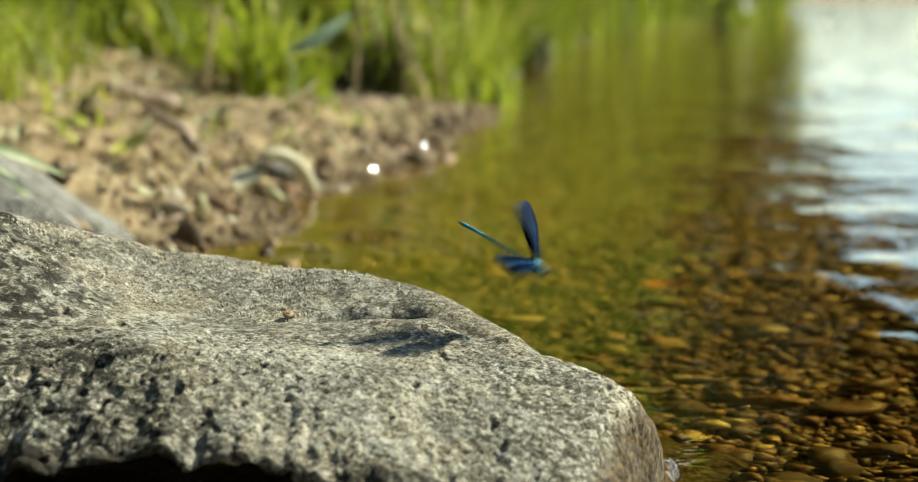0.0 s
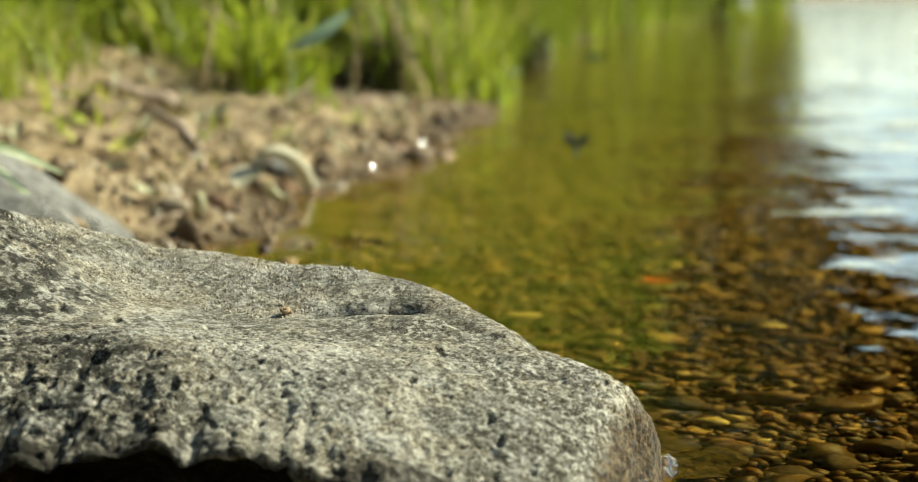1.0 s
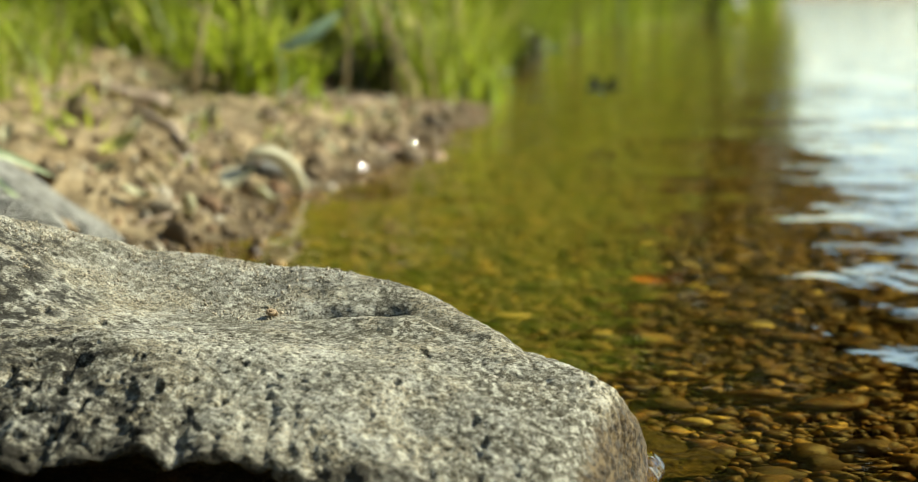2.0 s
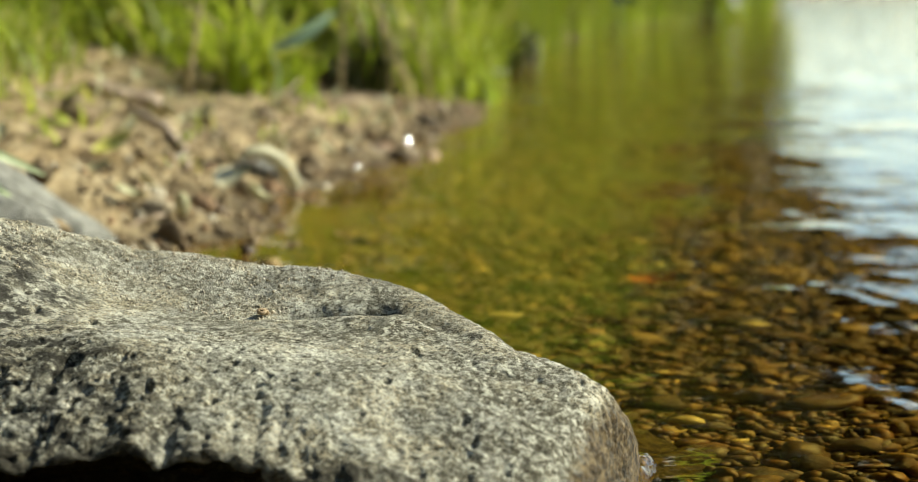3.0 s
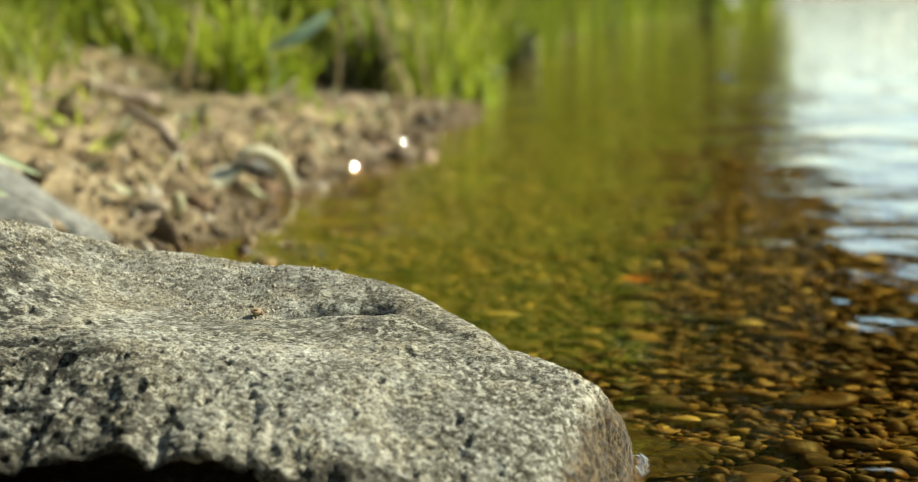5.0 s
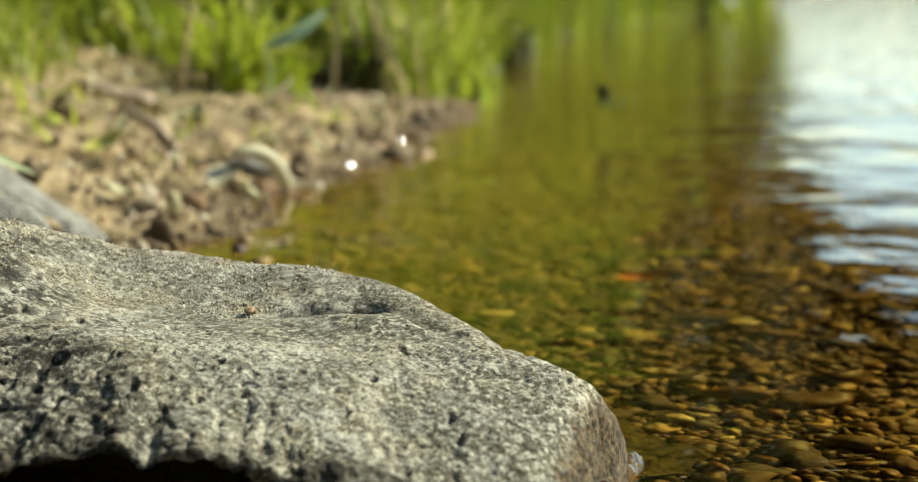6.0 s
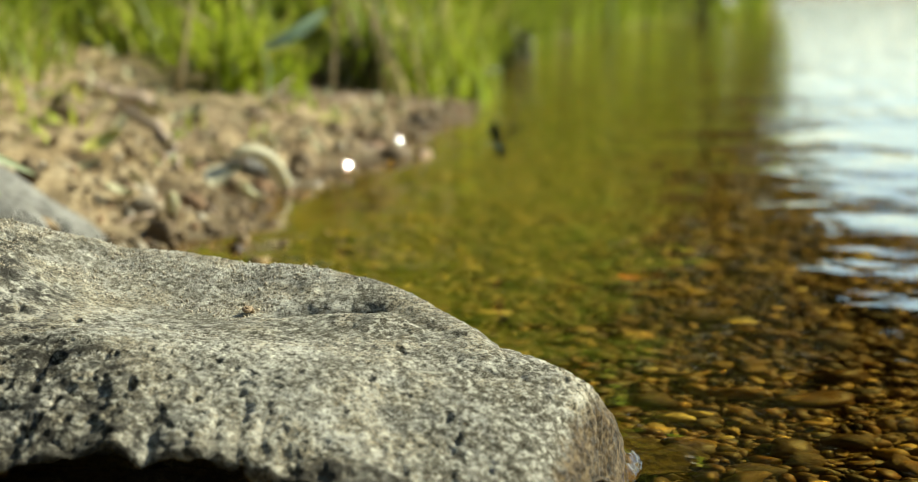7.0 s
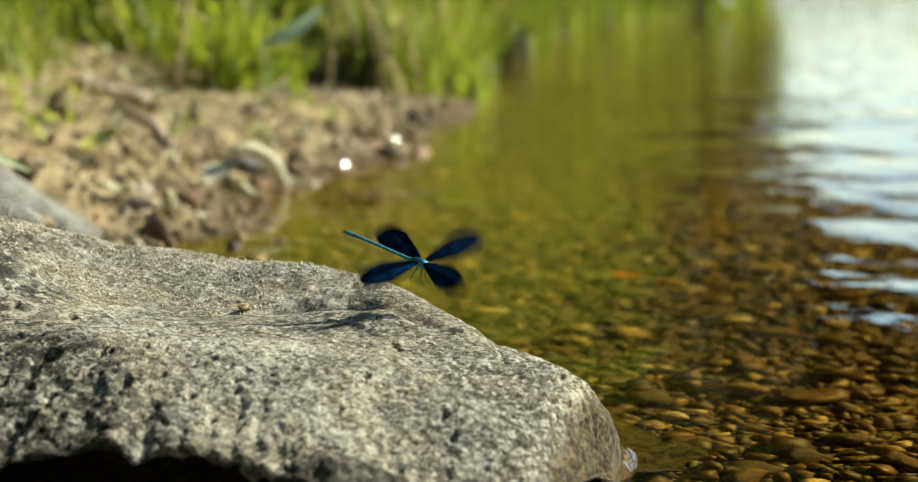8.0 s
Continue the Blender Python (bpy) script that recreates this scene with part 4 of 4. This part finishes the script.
THORAX = mat_plain("dark_blue_striped_thorax", (0.002, 0.006, 0.010), (0.03, 0.26, 0.36), 620, 0.28, (0.25, 1.6, 1.0), spec=0.6, metal=0.6)


def mat_wing():
    """Dark membrane; the veins' blue sheen is painted as streaks drawn out along the wing."""
    k = Mat("dark_blue_wing", 0.40, 0.06)
    veins = k.noise(900, 3, 0.6, stretch=(1.0, 0.06, 0.3))
    c = k.ramp(veins, (0.44, (0.0006, 0.0015, 0.004)), (0.54, (0.0016, 0.011, 0.036)), (0.64, (0.008, 0.060, 0.17)))
    k.color(k.mix(k.ramp(k.noise(160, 3), (0.40, 0.75), (0.58, 0.0)), c, (0.0008, 0.002, 0.005)))
    k.b.inputs["Specular Tint"].default_value = (0.05, 0.25, 1.0, 1)
    k.link(k.bump(veins, 0.6, 0.0004), k.b.inputs["Normal"])
    return k.m


WING = mat_wing()
LEG = mat_plain("black_leg", (0.01, 0.01, 0.01), (0.03, 0.03, 0.03), 300, 0.4)
EYE = mat_plain("dark_eye", (0.02, 0.012, 0.008), (0.06, 0.03, 0.02), 300, 0.15, spec=0.6)


def ball(radii, at=(0, 0, 0), subs=3):
    bm = bmesh.new()
    bmesh.ops.create_icosphere(bm, subdivisions=subs, radius=1.0)
    for v in bm.verts:
        v.co = Vector((v.co.x * radii[0], v.co.y * radii[1], v.co.z * radii[2])) + Vector(at)
    return bm


def build_glint_chips():
    """Flat wet chips added along the waterline, turned to glint the sun at the camera."""
    wet = mat_plain("wet_stone", (0.05, 0.035, 0.02), (0.12, 0.09, 0.05), 200, 0.04, bump=0.0, spec=0.6)
    for x, y, lift in ((-0.118, 2.35, 0.004), (-0.057, 2.72, 0.004)):
        at = Vector((x, y, max(resting(x, y), 0.0) + lift + 0.007))
        n = ((Vector((0, 0, 0.25)) - at).normalized() + SUN_DIR).normalized()
        turn = Vector((0, 0, 1)).rotation_difference(n).to_matrix().to_4x4()
        me, bm = bpy.data.meshes.new("wet_stone"), ball((0.0075, 0.0085, 0.0006))
        bm.to_mesh(me)
        me.shade_smooth()
        thing("wet_stone", me, wet, "thin wet chip added at the waterline, turned to glint at the camera", "stone", "wet chips", at=Matrix.Translation(at) @ turn)


def wing_mesh(length, width, side):
    """A broad damselfly wing along y, narrow at its root, with pleats between the veins."""
    segs, across, rows = 22, 13, []
    for i in range(segs + 1):
        t = i / segs
        grow = 0.10 + 0.90 * min(1, t / 0.55) ** 0.9
        tip = math.sqrt(max(0.0, 1 - max(0.0, (t - 0.62) / 0.38) ** 2.4))
        half = width * 0.5 * grow * tip + 0.00012
        for j in range(across):
            u = j / (across - 1) * 2 - 1
            pleat = 0.00022 * (1 if j % 2 else -1) * (1 - t * 0.4)
            rows.append((u * half - 0.12 * width * t, side * length * t, pleat + 0.0012 * math.sin(t * 2.4)))
    top = np.array(rows)
    n = len(top)
    f = grid_faces(segs + 1, across)
    return np_mesh("wing", np.concatenate([top, top - (0, 0, 0.00008)]), np.concatenate([f, f[:, ::-1] + n]))


build_glint_chips()


def build_damselfly(label):
    fly = tagged(new("damselfly"), label, "insect", "damselflies")
    head = part("head", ball((0.0014, 0.0024, 0.0015), (0.0088, 0, 0.0)), BODY, fly)
    for s in (-1, 1):
        part("eye", ball((0.0012, 0.0011, 0.0013), (0.0092, s * 0.0023, 0.0002)), EYE, head, "dark bulging eye")
        part("antenna", tube([(0.0098, s * 0.0007, 0.0008), (0.0115, s * 0.0014, 0.0016), (0.0128, s * 0.0018, 0.0018)], [0.00015, 0.0001, 0.00005], 5), LEG, head)
    part("thorax", tube([(0.0078, 0, 0), (0.0066, 0, 0.0002), (0.005, 0, 0.0006), (0.002, 0, 0.0008), (-0.001, 0, 0.0004), (-0.0032, 0, 0)], [0.0008, 0.0014, 0.0022, 0.0026, 0.0021, 0.0012], 14, 1.15), THORAX, fly, "dark thorax with bright blue stripes")
    pts, radii = [], []
    for n in range(46):
        t = n / 45
        pts.append((-0.0025 - 0.0385 * t, 0, 0.0012 * math.sin(t * 2.2)))
        radii.append((0.00105 - 0.0002 * math.sin(t * math.pi)) * (0.86 if n % 5 == 0 else 1.0) * (1.12 if t > 0.85 else 1) * (1 if t < 0.98 else 0.5))
    abdomen = part("abdomen", tube(pts, radii, 12), BODY, fly, "slender ringed metallic blue abdomen")
    for s in (-1, 1):
        part("clasper", tube([(-0.0408, s * 0.0004, 0.0009), (-0.0418, s * 0.0008, 0.0010), (-0.0426, s * 0.0005, 0.0008)], [0.0004, 0.0003, 0.00015], 6), LEG, abdomen, "black tail clasper")
    for s in (-1, 1):
        for n, (x, fx, fz) in enumerate(((0.0052, 0.0115, -0.0105), (0.0036, 0.0065, -0.0135), (0.0018, -0.002, -0.0145))):
            part("leg", tube([(x, s * 0.001, -0.0015), (x + (fx - x) * 0.35, s * 0.0048, -0.004), (x + (fx - x) * 0.8, s * 0.0042, fz * 0.75), (fx, s * 0.0035, fz)], [0.00028, 0.00024, 0.00018, 0.0001], 6), LEG, fly, "thin black leg")
    wings = {}
    for key, s, ln, wd in (("fore", 1, 0.0330, 0.0130), ("fore", -1, 0.0330, 0.0130), ("hind", 1, 0.0320, 0.0135), ("hind", -1, 0.0320, 0.0135)):
        wings[key, s] = part("forewing" if key == "fore" else "hindwing", wing_mesh(ln, wd, s), WING, fly, "dark iridescent blue wing")
    return fly, wings


FLY, WINGS = build_damselfly("metallic blue damselfly with broad dark blue wings, in flight")
RIVAL, RIVAL_WINGS = build_damselfly("second dark blue damselfly hovering low over the stream")
RIVAL_FLIGHT = [
    (0.000, 0.2068, 5.0268, 0.0772, 0, -5, 20),
    (0.400, 0.2674, 4.8241, 0.0722, 0, -5, 20),
    (0.800, 0.3148, 4.7236, 0.0690, 0, -5, 30),
    (1.100, 0.4047, 4.7238, 0.0663, 0, -5, 60),
    (1.300, 0.4268, 4.6711, 0.0538, 0, -5, 90),
    (1.400, 0.4165, 4.6204, 0.0542, 0, -5, 110),
    (1.500, 0.3923, 4.5687, 0.0471, 0, -5, 100),
    (1.600, 0.3667, 4.6206, 0.0557, 0, -5, 110),
    (1.700, 0.3478, 4.6222, 0.0665, 0, -5, 130),
    (2.200, 0.2368, 5.1336, 0.1033, 0, -5, 150),
    (2.700, 0.1404, 5.6446, 0.1361, 0, -5, 160),
    (8.000, 0.1404, 5.6446, 0.1361, 0, -5, 160),
]
FLIGHT = [  # seconds, x, y, z, roll, pitch, heading
    (0.000, 0.0364, 0.8693, 0.1130, 10, 29, -2),
    (0.100, 0.0566, 0.8913, 0.1258, 10, 5, 20),
    (0.200, 0.0748, 0.9342, 0.1428, 5, -5, 50),
    (0.300, 0.0812, 0.9948, 0.1435, 5, -10, 78),
    (0.400, 0.0866, 1.1143, 0.1312, 0, -10, 88),
    (0.500, 0.0930, 1.2432, 0.1146, 0, -10, 90),
    (0.600, 0.0976, 1.3427, 0.1017, 0, -10, 92),
    (0.700, 0.0980, 1.4231, 0.0966, 0, -10, 95),
    (0.800, 0.0996, 1.4941, 0.0965, 0, -10, 92),
    (0.900, 0.1220, 1.7439, 0.0744, 0, -10, 88),
    (1.000, 0.1529, 2.1952, 0.0486, 0, -10, 85),
    (1.100, 0.1768, 2.2950, 0.0411, 0, -10, 82),
    (1.200, 0.1928, 2.4463, 0.0401, 0, -10, 80),
    (1.300, 0.2183, 2.5983, 0.0440, 0, -10, 80),
    (1.500, 0.2527, 2.8499, 0.0397, 0, -10, 80),
    (1.700, 0.2660, 3.0017, 0.0395, 0, -10, 80),
    (2.300, 0.3180, 3.4191, 0.1279, 0, -15, 82),
    (2.800, 0.3904, 3.8357, 0.2129, 0, -8, 80),
    (3.000, 0.4099, 3.9380, 0.2208, 0, 0, 75),
    (3.200, 0.4447, 4.0380, 0.2153, 0, 0, 65),
    (3.400, 0.4793, 4.1357, 0.1943, 0, 0, 60),
    (3.600, 0.5020, 4.2331, 0.1721, 0, 0, 60),
    (3.800, 0.5519, 4.3311, 0.1558, 0, 0, 55),
    (4.000, 0.6338, 4.4328, 0.1669, 0, 0, 55),
    (4.200, 0.6872, 4.5325, 0.1582, 0, 0, 60),
    (4.400, 0.7276, 4.5245, 0.1026, 0, 0, 75),
    (4.500, 0.7377, 4.5205, 0.0749, 0, 0, 90),
    (4.700, 0.7348, 4.4167, 0.0557, 0, 0, 120),
    (5.200, 0.5843, 3.7062, 0.0263, 0, 0, 150),
    (5.800, 0.3673, 3.0039, 0.0493, 0, 0, 180),
    (6.000, 0.2878, 2.9546, 0.0526, 0, 0, 185),
    (6.200, 0.1812, 2.8546, 0.0548, 0, 0, 190),
    (6.400, 0.0887, 2.5534, 0.0633, 0, 0, 205),
    (6.500, 0.0680, 2.4549, 0.0801, 0, 0, 220),
    (6.600, 0.0528, 2.3541, 0.0811, 0, 0, 240),
    (6.700, 0.0456, 2.2030, 0.0841, 0, 0, 255),
    (6.800, 0.0490, 2.0526, 0.0922, 0, 0, 275),
    (6.900, 0.0611, 1.9504, 0.0855, 0, 0, 290),
    (7.000, 0.0702, 1.7987, 0.0854, 0, 0, 285),
    (7.100, 0.0681, 1.4989, 0.1080, 0, 0, 280),
    (7.200, 0.0688, 1.3175, 0.1115, 5, 5, 262),
    (7.300, 0.0601, 1.2477, 0.1172, 0, 0, 245),
    (7.400, 0.0360, 1.2363, 0.1068, 0, 0, 235),
    (7.500, 0.0132, 1.2143, 0.0933, 0, 12, 252),
    (7.600, -0.0113, 1.0154, 0.1127, 0, 10, 255),
    (7.700, -0.0144, 0.9267, 0.1277, 0, 15, 275),
    (7.800, -0.0098, 0.9056, 0.1215, 10, 15, 302),
    (7.900, -0.0074, 0.8859, 0.1262, 33, 17, 331),
    (7.967, 0.0008, 0.8737, 0.1105, 39, 20, 344),
    (8.000, 0.0016, 0.8734, 0.1081, 40, 20, 345),
]
RAISED = {0.4: 38, 0.6: -12, 0.7: 4, 0.8: 16, 0.9: 16, 1.1: 42, 1.5: 5, 3.2: 0, 4.5: -2, 6.0: 60, 6.5: -20, 6.6: 20,
          7.1: 10, 7.2: -4, 7.3: 62, 7.4: 28, 7.6: 45}
# wings in the order fore left, fore right, hind left, hind right: how far each is raised, swung forward and twisted
STROKES = {
    0.0: ((44, -68, 0), (-4, -20, -30), (36, -56, 10), (-4, -32, -10)),
    0.1: ((32, 52, -30), (16, 12, -30), (4, -60, 30), (-28, -80, -10)),
    0.2: ((48, 44, 60), (56, -60, 70), (40, -16, 10), (20, -80, -20)),
    0.3: ((12, -4, -20), (52, 24, -20), (-28, -12, -20), (12, 12, -20)),
    0.5: ((40, 24, 0), (40, 40, 20), (-4, -24, -20), (12, -48, 40)),
    1.0: ((16, 68, 20), (12, 72, 20), (28, -60, 10), (28, -60, 10)),
    7.0: ((44, 16, 20), (44, 64, 10), (-28, -64, 0), (-24, -40, 0)),
    7.5: ((44, 16, 20), (44, 64, 10), (-28, -64, 0), (-24, -40, 0)),
    7.7: ((24, 4, 10), (52, 12, -50), (-24, 20, 20), (0, -8, 20)),
    7.8: ((4, 16, -20), (16, -28, -30), (-16, 48, -20), (-12, -20, -40)),
    7.9: ((12, -44, 70), (60, 44, -10), (24, -80, 0), (4, -60, 20)),
    8.0: ((4, 40, 10), (24, 64, -30), (-12, -64, -20), (-12, -44, 0)),
}
FAST = (0.6, 0.7, 1.0, 1.2, 1.3, 6.7, 6.9, 7.0, 7.3, 7.5, 7.6)


def wing_pose(key, side, raised, forward, twist):
    hinge = (0.0042 if key == "fore" else 0.0012, side * 0.0012, 0.0026)
    return Matrix.Translation(hinge) @ pose(0, 0, 0, 0, 0, -side * forward) @ pose(0, 0, 0, side * raised) @ pose(0, 0, 0, 0, twist)


def wing_stroke(key, side, tenth):
    """The middle of the stroke at a tenth of a second: raised, forward, twist."""
    tenth = round(tenth, 1)
    if tenth in STROKES:
        return np.array(STROKES[tenth][(0 if key == "fore" else 2) + (side < 0)], float)
    fore = key == "fore"
    return np.array((RAISED.get(tenth, 18) + (16 if fore else -16), 26 if fore else -20, -32 if tenth < 5.2 else 32), float)


def motions():
    walk(FLY, [(t, pose(x, y, z, a, b, c)) for t, x, y, z, a, b, c in FLIGHT])
    for (key, side), wing in WINGS.items():
        rows = []
        for n in range(241):
            now, share = n // 3 / 10, n % 3 / 3
            mid = wing_stroke(key, side, now) * (1 - share) + wing_stroke(key, side, now + 0.1) * share
            beat = 31 if round(n / 30, 1) in FAST else 16
            raised = mid[0] + (0, -beat, beat)[n % 3] * (1 if n < 239 else 0.5)
            rows.append((n / 30, wing_pose(key, side, raised, mid[1], mid[2])))
        walk(wing, rows)
    walk(RIVAL, [(t, pose(x, y, z, a, b, c)) for t, x, y, z, a, b, c in RIVAL_FLIGHT])
    for (key, side), wing in RIVAL_WINGS.items():
        rows = []
        for n in range(241):
            t = n / 30
            raised = (14 if key == "fore" else -14) + ((0, -28, 28)[n % 3] if t < 2.8 else 60)
            rows.append((t, wing_pose(key, side, raised, 26 if key == "fore" else -20, -32)))
        walk(wing, rows)
    # the ripples drift past with the current
    walk(STREAM, [(0.0, pose(0, 0, 0)), (4.0, pose(-0.16, -0.26, 0)), (8.0, pose(-0.32, -0.52, 0))])


motions()
